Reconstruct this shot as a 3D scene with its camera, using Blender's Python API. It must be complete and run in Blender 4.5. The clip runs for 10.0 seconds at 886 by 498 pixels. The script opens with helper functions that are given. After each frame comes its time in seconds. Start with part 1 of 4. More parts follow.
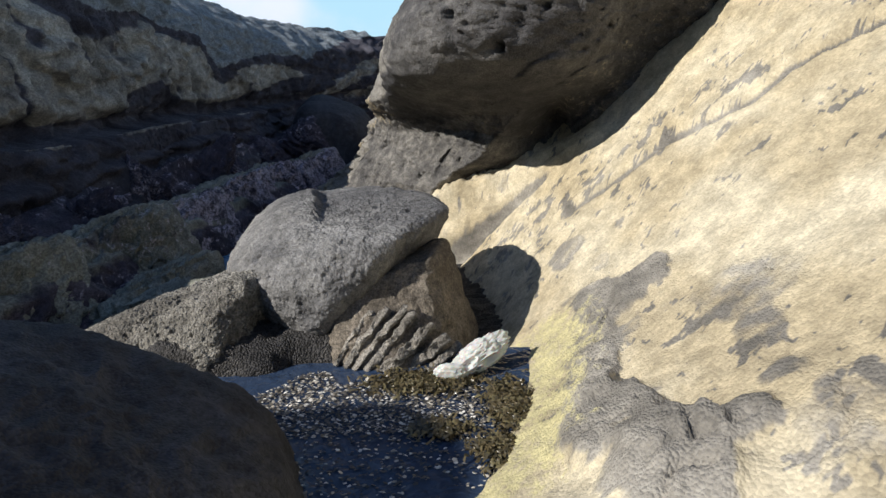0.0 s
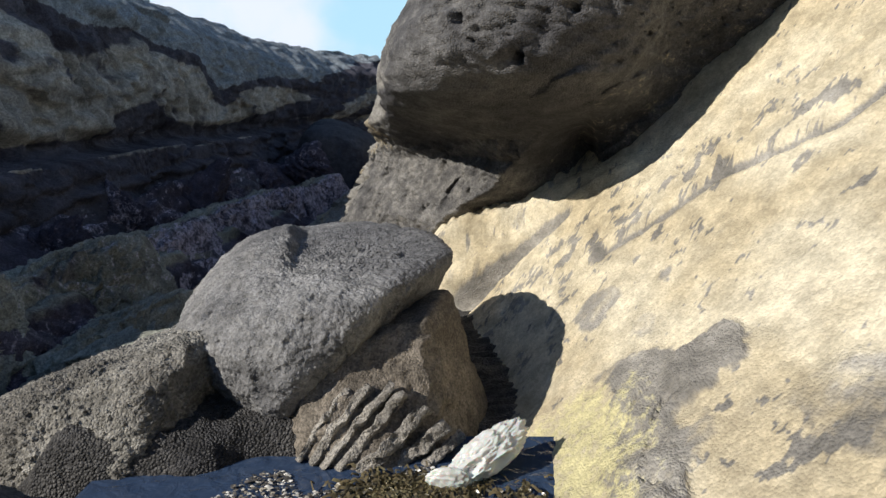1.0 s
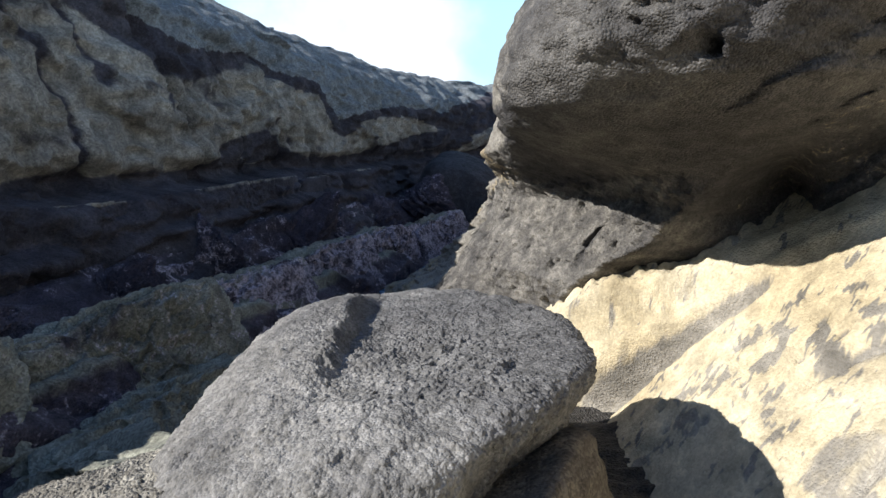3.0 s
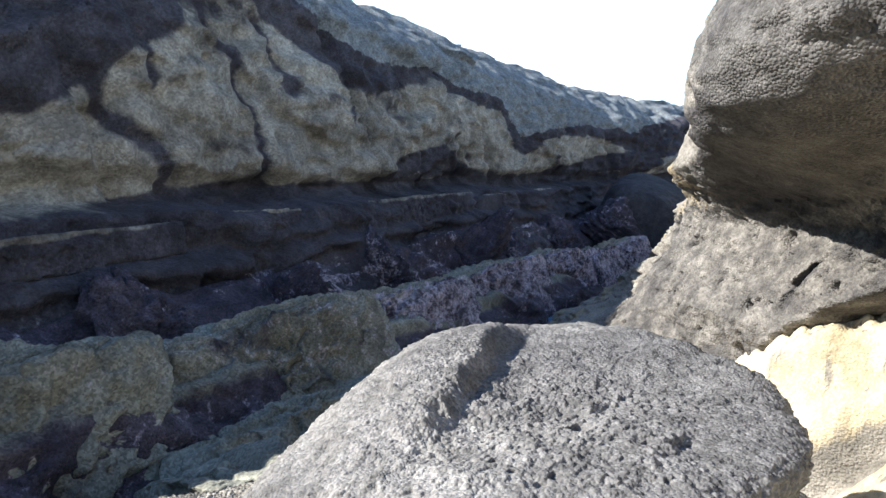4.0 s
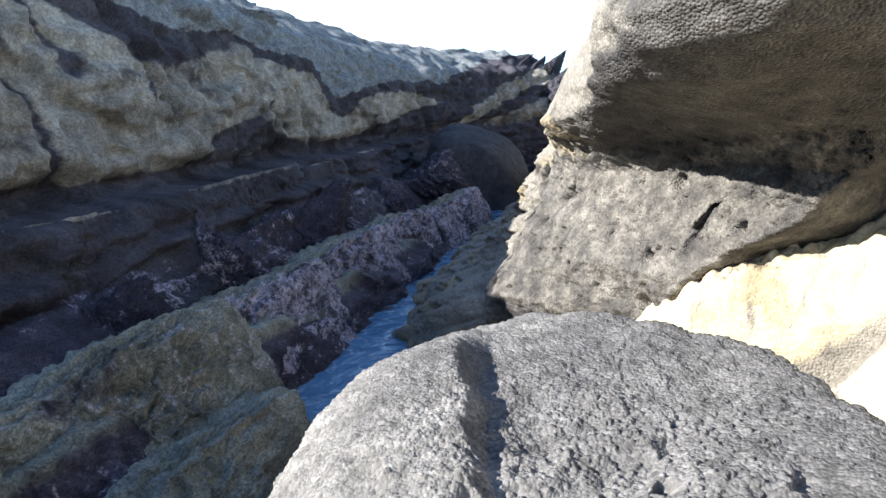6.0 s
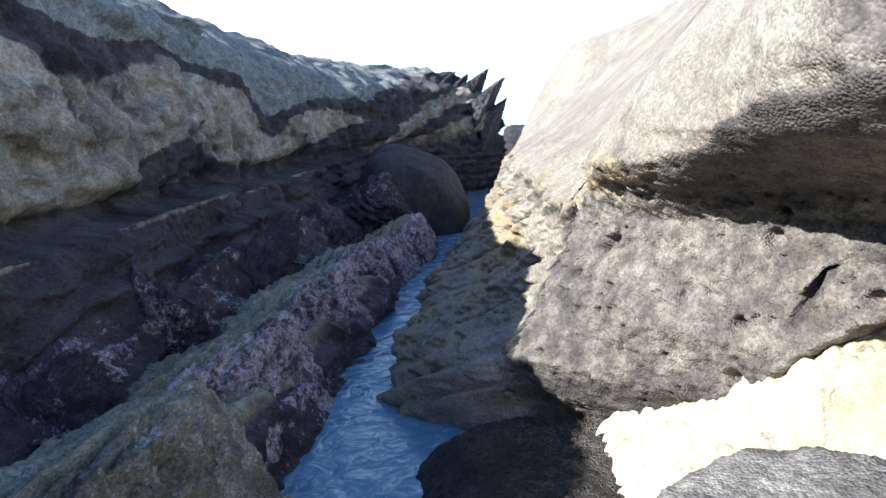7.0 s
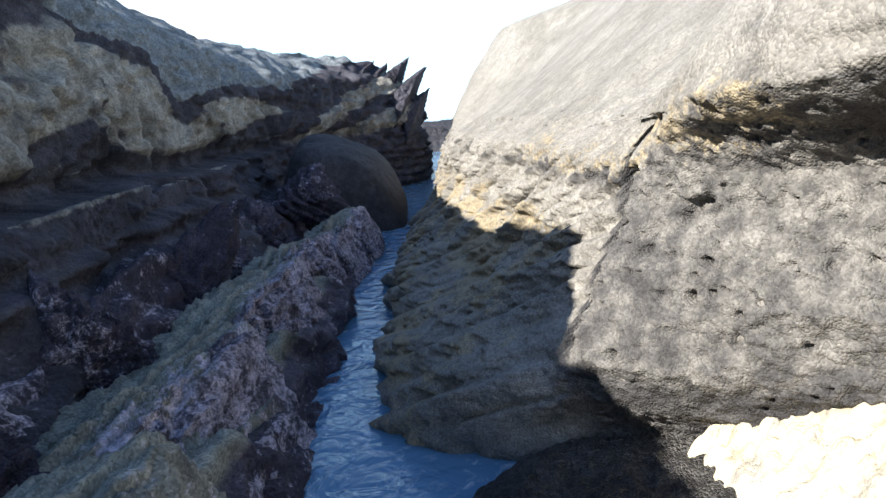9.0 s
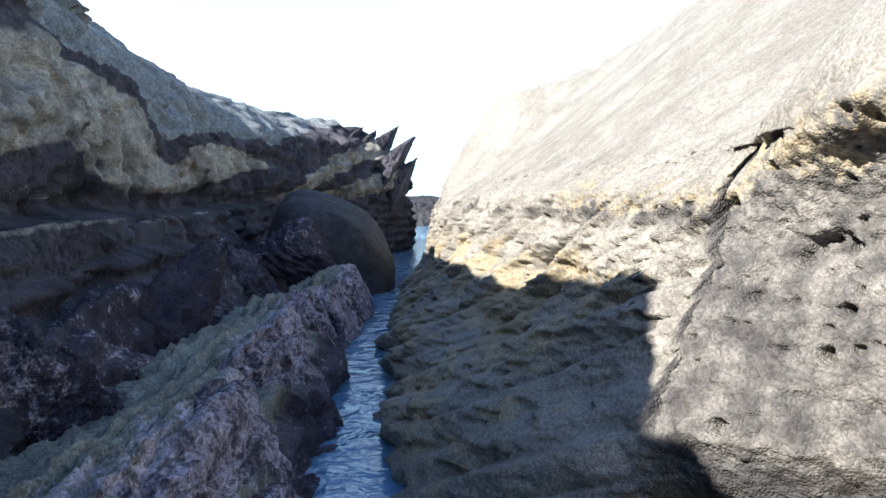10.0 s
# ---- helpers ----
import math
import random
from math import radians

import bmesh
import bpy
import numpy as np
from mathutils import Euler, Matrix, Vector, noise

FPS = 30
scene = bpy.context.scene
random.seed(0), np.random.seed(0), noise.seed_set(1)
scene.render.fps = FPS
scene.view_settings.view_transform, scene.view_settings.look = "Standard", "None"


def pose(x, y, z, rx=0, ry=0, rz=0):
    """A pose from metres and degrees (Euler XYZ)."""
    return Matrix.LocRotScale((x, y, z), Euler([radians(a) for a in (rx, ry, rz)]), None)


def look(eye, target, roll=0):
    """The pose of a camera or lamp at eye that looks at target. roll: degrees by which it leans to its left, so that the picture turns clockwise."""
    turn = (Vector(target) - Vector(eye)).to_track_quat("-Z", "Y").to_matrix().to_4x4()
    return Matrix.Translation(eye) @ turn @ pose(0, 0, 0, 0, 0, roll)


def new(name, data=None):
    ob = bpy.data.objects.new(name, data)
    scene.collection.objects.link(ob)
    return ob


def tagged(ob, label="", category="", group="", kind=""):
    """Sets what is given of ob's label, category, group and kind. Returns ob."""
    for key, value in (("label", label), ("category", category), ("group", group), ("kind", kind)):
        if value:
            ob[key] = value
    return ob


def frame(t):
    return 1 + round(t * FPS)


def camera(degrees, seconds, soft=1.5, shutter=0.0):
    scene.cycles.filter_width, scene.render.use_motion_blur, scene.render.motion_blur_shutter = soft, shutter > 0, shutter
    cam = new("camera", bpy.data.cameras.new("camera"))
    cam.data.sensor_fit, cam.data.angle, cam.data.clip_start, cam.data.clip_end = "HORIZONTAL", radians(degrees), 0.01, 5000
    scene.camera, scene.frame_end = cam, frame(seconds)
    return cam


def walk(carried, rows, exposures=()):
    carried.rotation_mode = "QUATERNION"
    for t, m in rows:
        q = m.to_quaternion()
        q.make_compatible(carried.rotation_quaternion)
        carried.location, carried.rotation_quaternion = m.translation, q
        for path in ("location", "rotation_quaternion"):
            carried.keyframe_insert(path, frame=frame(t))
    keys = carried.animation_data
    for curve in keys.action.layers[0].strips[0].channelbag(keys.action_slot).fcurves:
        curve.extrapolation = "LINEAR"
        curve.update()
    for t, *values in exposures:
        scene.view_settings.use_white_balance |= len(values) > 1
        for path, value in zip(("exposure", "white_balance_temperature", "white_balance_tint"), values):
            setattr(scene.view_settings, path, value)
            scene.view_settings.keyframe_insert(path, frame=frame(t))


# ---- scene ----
import itertools

cam = camera(65.2, 10.0)
PATH = [
    (0, (0.068, -0.062, 1.513), (0.036, 1.88, 1.036), -1.2),
    (0.5, (0.108, 0.277, 1.497), (0.033, 2.244, 1.143), -0.7),
    (1, (0.098, 0.588, 1.463), (0.032, 2.546, 1.061), -0.6),
    (1.5, (0.108, 0.905, 1.474), (-0.136, 2.865, 1.158), -0.2),
    (2, (0.075, 1.155, 1.44), (-0.146, 3.108, 1.07), -2.5),
    (2.2, (0.081, 1.26, 1.43), (-0.209, 3.206, 1.069), -0.9),
    (3.3, (0.029, 1.787, 1.408), (-0.532, 3.686, 1.127), -0.2),
    (3.5, (0.044, 1.876, 1.397), (-0.68, 3.719, 1.119), 1.3),
    (4, (0.007, 2.01, 1.364), (-0.917, 3.766, 1.119), 1.1),
    (4.5, (-0.141, 2.11, 1.345), (-0.99, 3.899, 1.063), 0.6),
    (5, (-0.208, 2.206, 1.401), (-0.816, 4.082, 1.071), -3.9),
    (5.5, (-0.238, 2.24, 1.424), (-0.695, 4.163, 1.115), -3.8),
    (5.7, (-0.281, 2.236, 1.419), (-0.755, 4.146, 1.062), -4.3),
    (6.8, (-0.918, 2.656, 1.508), (-1.041, 4.611, 1.106), -5.8),
    (7, (-1.026, 2.772, 1.553), (-1.151, 4.735, 1.19), -4.1),
    (7.5, (-1.146, 2.954, 1.575), (-1.029, 4.917, 1.209), -3.1),
    (8, (-1.25, 3.083, 1.56), (-1.102, 5.037, 1.16), -3.0),
    (8.5, (-1.353, 3.303, 1.481), (-1.254, 5.273, 1.155), -1.7),
    (9, (-1.509, 3.525, 1.365), (-1.363, 5.484, 0.988), -5.3),
    (9.5, (-1.675, 3.717, 1.185), (-1.447, 5.684, 0.907), -5.3),
    (10, (-1.751, 4.006, 1.152), (-1.495, 5.983, 0.999), -1.5),
]
EXPOSURES = [(0.0, 0.08), (2.2, 0.18), (3.3, 0.72), (4.5, 1.55), (5.0, 1.6), (5.6, 1.47), (7.0, 1.28), (7.6, 1.2), (8.5, 1.1), (9.2, 1.18), (10.0, 1.36)]
walk(cam, [(t, look(eye, target, roll)) for t, eye, target, roll in PATH], EXPOSURES)

# ---- light: a clear sky and a low sun behind the landward cliff ----
SUN_WAY = Vector((0.6, 0.34, -0.44)).normalized()
world = bpy.data.worlds.new("sky")
scene.world = world
world.use_nodes = True
wn, wl = world.node_tree.nodes, world.node_tree.links
sky = wn.new("ShaderNodeTexSky")
sky.sky_type, sky.sun_disc = "NISHITA", False
sky.ozone_density, sky.dust_density = 4.0, 0.3
sky.sun_elevation, sky.sun_rotation = radians(33), radians(240)
way = wn.new("ShaderNodeTexCoord")
cloud = wn.new("ShaderNodeTexNoise")
wl.new(way.outputs["Generated"], cloud.inputs["Vector"])
cloud.inputs["Scale"].default_value, cloud.inputs["Detail"].default_value = 3.2, 7.0
thin = wn.new("ShaderNodeMapRange")
thin.interpolation_type = "SMOOTHSTEP"
wl.new(cloud.outputs[0], thin.inputs[0])
thin.inputs[1].default_value, thin.inputs[2].default_value = 0.47, 0.64
veil = wn.new("ShaderNodeMix")
veil.data_type = "RGBA"
height = wn.new("ShaderNodeSeparateXYZ")
wl.new(way.outputs["Generated"], height.inputs[0])
low = wn.new("ShaderNodeMapRange")
low.interpolation_type = "SMOOTHSTEP"
wl.new(height.outputs["Z"], low.inputs[0])
low.inputs[1].default_value, low.inputs[2].default_value = 0.55, 0.12
both = wn.new("ShaderNodeMath")
both.operation = "MULTIPLY"
both.inputs[0].default_value = 0.92
wl.new(low.outputs[0], both.inputs[1])
wl.new(both.outputs[0], veil.inputs[0])
# pale cyan haze with white cloud in it
tint = wn.new("ShaderNodeMix")
tint.data_type = "RGBA"
tint.inputs[6].default_value, tint.inputs[7].default_value = (5.0, 8.1, 10.2, 1), (8.7, 9.3, 10.8, 1)
wl.new(thin.outputs[0], tint.inputs[0])
wl.new(sky.outputs["Color"], veil.inputs[6])
wl.new(tint.outputs[2], veil.inputs[7])
wl.new(veil.outputs[2], wn["Background"].inputs["Color"])
wn["Background"].inputs["Strength"].default_value = 0.098
sun = new("sun", bpy.data.lights.new("sun", "SUN"))
sun.data.energy, sun.data.angle, sun.data.color = 5.0, radians(0.5), (1.0, 0.95, 0.86)
sun.matrix_world = look((0, 0, 0), SUN_WAY)


# ---- noise and mesh tools ----
def hash3(i, j, k, seed):
    h = (i * 374761393 + j * 668265263 + k * 1440662683 + seed * 3266489917) & 0xFFFFFFFF
    h = ((h ^ (h >> 13)) * 1274126177) & 0xFFFFFFFF
    h = ((h ^ (h >> 16)) * 2246822519) & 0xFFFFFFFF
    return ((h ^ (h >> 15)) & 0xFFFFFF) / 8388607.5 - 1.0


def vnoise(p, seed=0):
    """Smooth value noise in -1..1 at the points p (..., 3)."""
    f = np.floor(p)
    t = p - f
    t = t * t * t * (t * (t * 6 - 15) + 10)
    i, j, k = (f[..., n].astype(np.int64) for n in range(3))
    out = 0
    for a in (0, 1):
        wa = t[..., 0] if a else 1 - t[..., 0]
        for b in (0, 1):
            wb = t[..., 1] if b else 1 - t[..., 1]
            for c in (0, 1):
                wc = t[..., 2] if c else 1 - t[..., 2]
                out = out + wa * wb * wc * hash3(i + a, j + b, k + c, seed)
    return out


def fbm(p, freq, octaves=4, gain=0.5, seed=0):
    out, amp, total = 0, 1.0, 0.0
    turn = np.array(((0.8, 0.6, 0.0), (-0.48, 0.64, 0.6), (0.36, -0.48, 0.8)))
    q = p * freq
    for o in range(octaves):
        out = out + amp * vnoise(q, seed + o * 17)
        total += amp
        amp *= gain
        q = q @ turn * 2.03 + 11.3
    return out / total


def ridged(p, freq, octaves=3, seed=0):
    return 1 - 2 * np.abs(fbm(p, freq, octaves, 0.5, seed))


def cells(p, freq, seed=0):
    """Distance to the nearest scattered point, in cells, and that point's own random number (0..1)."""
    q = p * freq
    f = np.floor(q).astype(np.int64)
    best, own = np.full(q.shape[:-1], 9.0), np.zeros(q.shape[:-1])
    for a, b, c in itertools.product((-1, 0, 1), repeat=3):
        i, j, k = f[..., 0] + a, f[..., 1] + b, f[..., 2] + c
        d = sum((n + 0.5 + 0.45 * hash3(i, j, k, seed + m) - q[..., m]) ** 2 for m, n in enumerate((i, j, k)))
        near = d < best
        best = np.where(near, d, best)
        own = np.where(near, 0.5 + 0.5 * hash3(i, j, k, seed + 7), own)
    return np.sqrt(best), own


def grit(p, freq, seed=0):
    """Rounded grains of uneven size standing out of a surface, 0..1."""
    d, r = cells(p, freq, seed)
    return np.maximum(1 - d * d * 2.2, 0) ** 0.7 * (0.25 + 0.75 * r)


def holes(p, freq, share, seed=0):
    """Scattered round holes in a surface, 0..1."""
    d, r = cells(p, freq, seed)
    return smooth(0.34, 0.12, d / (0.5 + r / max(share, 0.01) * 0.5)) * (r < share)


def smooth(a, b, x):
    t = np.clip((x - a) / (b - a), 0, 1)
    return t * t * (3 - 2 * t)


def bedding(V, normal, thick, deep, seed):
    """Steps of broken beds that lie across the given normal, 0 in the mean."""
    k = np.array(normal, float)
    u = (V @ (k / np.linalg.norm(k))) / thick + 0.55 * fbm(V, 1.6, 3, 0.5, seed + 31)
    i, f = np.floor(u).astype(np.int64), u % 1
    own = hash3(i, 0 * i, 0 * i, seed + 33)
    return deep * (0.8 * own * smooth(0.0, 0.12, f) * smooth(1.0, 0.88, f) + smooth(0, 0.75, f) * smooth(1.0, 0.9, f) - 0.5)


def sheet_normals(P):
    du, dv = np.gradient(P, axis=0), np.gradient(P, axis=1)
    n = np.cross(du, dv)
    return n / (np.linalg.norm(n, axis=-1, keepdims=True) + 1e-9)


def mesh_ob(name, V, Q, material, parent=None, attrs=None, label=""):
    """One mesh object of vertices V and quads or triangles Q, with its origin at the middle of its foot."""
    V = np.asarray(V, float)
    c = np.array((V[:, 0].mean(), V[:, 1].mean(), V[:, 2].min()))
    if parent is not None:
        c = np.array(parent.matrix_basis.translation)
    me = bpy.data.meshes.new(name)
    me.from_pydata((V - c).tolist(), [], Q.tolist() if hasattr(Q, "tolist") else Q)
    me.polygons.foreach_set("use_smooth", np.ones(len(me.polygons), bool))
    for key, values in (attrs or {}).items():
        me.attributes.new(key, "FLOAT", "POINT").data.foreach_set("value", np.asarray(values, np.float32).ravel())
    me.materials.append(material)
    me.update()
    ob = new(name, me)
    if parent is None:
        ob.location = c
        ob.matrix_basis = Matrix.Translation(c)
    else:
        ob.parent = parent
    if label:
        ob["label"] = label
    return ob


def quads(n, m, loop=False):
    i, j = np.meshgrid(np.arange(n if loop else n - 1), np.arange(m - 1), indexing="ij")
    a, b = (i * m + j).ravel(), (((i + 1) % n) * m + j).ravel()
    return np.stack((a, b, b + 1, a + 1), 1)


def sheet_ob(name, P, material, attrs=None, flip=False):
    n, m = P.shape[:2]
    Q = quads(n, m)
    return mesh_ob(name, P.reshape(-1, 3), Q[:, ::-1] if flip else Q, material, attrs=attrs)


def part(name, bm, material, parent, label=""):
    me = bpy.data.meshes.new(name)
    bm.to_mesh(me)
    bm.free()
    me.materials.append(material)
    me.polygons.foreach_set("use_smooth", np.ones(len(me.polygons), bool))
    ob = new(name, me)
    ob.parent = parent
    if label:
        ob["label"] = label
    return ob


def curve_at(points, s):
    """Points along a smooth plan line: cubic through the given points, by their index s."""
    pts = np.array(points, float)
    i = np.clip(np.floor(s).astype(int), 0, len(pts) - 2)
    t = (s - i)[:, None]
    p1, p2 = pts[i], pts[i + 1]
    p0, p3 = pts[np.maximum(i - 1, 0)], pts[np.minimum(i + 2, len(pts) - 1)]
    return 0.5 * (2 * p1 + (p2 - p0) * t + (2 * p0 - 5 * p1 + 4 * p2 - p3) * t ** 2 + (3 * p1 - p0 - 3 * p2 + p3) * t ** 3)


def even_steps(points, step):
    """Values of s that walk the plan line in even steps; step may vary with y."""
    s, out = 0.0, []
    while s < len(points) - 1:
        out.append(s)
        a, b = curve_at(points, np.array((s, min(s + 1e-3, len(points) - 1.0001))))
        s += step(a) / max(np.linalg.norm((b - a)[:2]) / 1e-3, 1e-3)
    out.append(len(points) - 1.0001)
    return np.array(out)


# ---- materials ----
def rock_material(name, dark, pale, second=None, second_pale=None, grain=1.0, bump=0.6, rough=0.9, pits=0.5, crust=None, speckle=0.35, mottle=0.22, stretch=1.0, grains=0.3, calm=0.55, even=0.0):
    """Weathered rock: two colours mixed at two scales, pits and grains in relief; attribute 'bed' turns to the second
    colour pair, attribute 'crust' to a third colour."""
    m = bpy.data.materials.new(name)
    m.use_nodes = True
    n, l = m.node_tree.nodes, m.node_tree.links
    bsdf = n["Principled BSDF"]
    bsdf.inputs["Roughness"].default_value = rough
    bsdf.inputs["Specular IOR Level"].default_value = 0.3
    pos = n.new("ShaderNodeNewGeometry").outputs["Position"]
    if stretch != 1:
        lay = n.new("ShaderNodeMapping")
        lay.inputs["Scale"].default_value = (1, stretch, 1)
        l.new(pos, lay.inputs["Vector"])
        pos = lay.outputs["Vector"]

    def tex(kind, scale, **kw):
        t = n.new(kind)
        l.new(pos, t.inputs["Vector"])
        t.inputs["Scale"].default_value = scale
        for k, v in kw.items():
            t.inputs[k].default_value = v
        return t

    def mix(fac, a, b, blend="MIX"):
        x = n.new("ShaderNodeMix")
        x.data_type, x.blend_type = "RGBA", blend
        for sock, v in ((x.inputs[0], fac), (x.inputs[6], a), (x.inputs[7], b)):
            if hasattr(v, "links"):
                l.new(v, sock)
            elif isinstance(v, tuple):
                sock.default_value = (*v, 1)
            else:
                sock.default_value = v
        return x.outputs[2]

    def ramp(value, a, b):
        r = n.new("ShaderNodeMapRange")
        l.new(value, r.inputs[0])
        r.inputs[1].default_value, r.inputs[2].default_value = a, b
        r.interpolation_type = "SMOOTHSTEP"
        return r.outputs[0]

    def attr(key):
        a = n.new("ShaderNodeAttribute")
        a.attribute_name = key
        return a.outputs["Fac"]

    big = tex("ShaderNodeTexNoise", 1.7, Detail=6.0, Roughness=0.6)
    mid = tex("ShaderNodeTexNoise", 11.0 * grain, Detail=4.0, Roughness=0.6)
    fine = tex("ShaderNodeTexNoise", 42.0 * grain, Detail=5.0, Roughness=0.68)
    cell = tex("ShaderNodeTexVoronoi", 118.0 * grain)
    pit = tex("ShaderNodeTexVoronoi", 17.0 * grain)
    col = mix(ramp(big.outputs[0], 0.38, 0.64), dark, pale)
    if second:
        col2 = mix(ramp(big.outputs[0], 0.36, 0.62), second, second_pale)
        edge = n.new("ShaderNodeMath")
        edge.operation = "MULTIPLY_ADD"
        l.new(mid.outputs[0], edge.inputs[0])
        edge.inputs[1].default_value = 0.5
        l.new(attr("bed"), edge.inputs[2])
        col = mix(ramp(edge.outputs[0], 0.55, 0.95), col, col2)
    if crust:
        edge = n.new("ShaderNodeMath")
        edge.operation = "MULTIPLY_ADD"
        l.new(mix(0.55, mid.outputs[0], fine.outputs[0]), edge.inputs[0])
        edge.inputs[1].default_value = 1.6
        l.new(attr("crust"), edge.inputs[2])
        col = mix(ramp(edge.outputs[0], 1.16, 1.42), col, crust)
    plain = col
    col = mix(ramp(mid.outputs[0], 0.3, 0.7), mix(1.0, col, (1 - 1.4 * mottle,) * 3, "MULTIPLY"), mix(1.0, col, (1 + mottle,) * 3, "MULTIPLY"))
    col = mix(ramp(fine.outputs[0], 0.3, 0.72), mix(1.0, col, (1 - 0.8 * mottle,) * 3, "MULTIPLY"), mix(1.0, col, (1 + 0.7 * mottle,) * 3, "MULTIPLY"))
    sparse = n.new("ShaderNodeMath")
    sparse.operation = "MULTIPLY_ADD"
    l.new(pit.outputs["Color"], sparse.inputs[0])
    sparse.inputs[1].default_value = 0.75
    l.new(pit.outputs["Distance"], sparse.inputs[2])
    holes = ramp(sparse.outputs[0], 0.18, 0.42)
    # pits are also darkened in colour, for the shade inside them
    col = mix(ramp(sparse.outputs[0], 0.12, 0.34), mix(pits, col, (0.35, 0.34, 0.33), "MULTIPLY"), col)
    if even:
        share = n.new("ShaderNodeMath")
        share.operation, share.use_clamp = "MULTIPLY", True
        l.new(attr("bed"), share.inputs[0])
        share.inputs[1].default_value = even
        col = mix(share.outputs[0], col, plain)
    bw = n.new("ShaderNodeRGBToBW")
    l.new(cell.outputs["Color"], bw.inputs[0])
    tone = n.new("ShaderNodeMapRange")
    l.new(bw.outputs[0], tone.inputs[0])
    tone.inputs[1].default_value, tone.inputs[2].default_value, tone.inputs[3].default_value, tone.inputs[4].default_value = 0.2, 0.8, 1 - speckle, 1 + speckle
    grey = n.new("ShaderNodeVectorMath")
    grey.operation = "SCALE"
    l.new(col, grey.inputs[0])
    l.new(tone.outputs[0], grey.inputs["Scale"])
    l.new(grey.outputs[0], bsdf.inputs["Base Color"])
    dome = n.new("ShaderNodeMath")
    dome.operation = "SUBTRACT"
    dome.inputs[0].default_value = 1.0
    l.new(cell.outputs["Distance"], dome.inputs[1])
    h1 = mix(0.7, mid.outputs[0], fine.outputs[0])
    h2 = mix(grains, h1, dome.outputs[0])
    h3 = mix(pits * 0.6, h2, holes)
    b = n.new("ShaderNodeBump")
    if second:
        quiet = n.new("ShaderNodeMapRange")
        l.new(attr("bed"), quiet.inputs[0])
        quiet.inputs[3].default_value, quiet.inputs[4].default_value = bump, bump * (1 - calm)
        l.new(quiet.outputs[0], b.inputs["Strength"])
    else:
        b.inputs["Strength"].default_value = bump
    b.inputs["Distance"].default_value = 0.04
    l.new(h3, b.inputs["Height"])
    l.new(b.outputs[0], bsdf.inputs["Normal"])
    return m


GREY = rock_material("grey_volcanic_rock", (0.128, 0.126, 0.129), (0.232, 0.228, 0.225), bump=0.36, speckle=0.26, mottle=0.22, grains=0.5, grain=1.4)
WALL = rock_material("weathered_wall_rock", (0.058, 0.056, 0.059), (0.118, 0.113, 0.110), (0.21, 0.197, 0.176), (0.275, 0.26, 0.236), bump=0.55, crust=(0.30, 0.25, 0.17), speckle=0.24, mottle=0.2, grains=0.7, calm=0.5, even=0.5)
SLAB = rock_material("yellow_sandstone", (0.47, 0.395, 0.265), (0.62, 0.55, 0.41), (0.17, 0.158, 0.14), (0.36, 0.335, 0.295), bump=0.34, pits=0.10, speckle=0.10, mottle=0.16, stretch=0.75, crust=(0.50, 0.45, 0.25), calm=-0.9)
CLIFF = rock_material("banded_cliff_rock", (0.044, 0.042, 0.055), (0.078, 0.076, 0.094), (0.215, 0.202, 0.178), (0.34, 0.325, 0.29), grain=0.6, bump=0.8, crust=(0.20, 0.225, 0.245), speckle=0.25)
SHORE = rock_material("crusted_shore_rock", (0.048, 0.042, 0.062), (0.108, 0.096, 0.128), (0.165, 0.168, 0.142), (0.28, 0.285, 0.245), bump=0.8, crust=(0.40, 0.365, 0.43), rough=0.75, calm=0.7, even=0.4)
GRAVEL = rock_material("gritty_conglomerate", (0.15, 0.14, 0.125), (0.30, 0.285, 0.255), bump=1.0)
DARK = rock_material("dark_damp_rock", (0.030, 0.030, 0.036), (0.052, 0.052, 0.060), bump=0.4, pits=0.2, rough=0.7)
BROWN = rock_material("brown_bedded_rock", (0.115, 0.098, 0.08), (0.20, 0.172, 0.14), bump=0.5, grain=1.3)
WET = rock_material("wet_dark_gravel", (0.030, 0.029, 0.031), (0.075, 0.071, 0.068), bump=0.8, grains=0.6, speckle=0.5, rough=0.55)
BEDS = rock_material("pale_thin_beds", (0.20, 0.185, 0.165), (0.33, 0.305, 0.27), bump=0.7, grain=1.4)


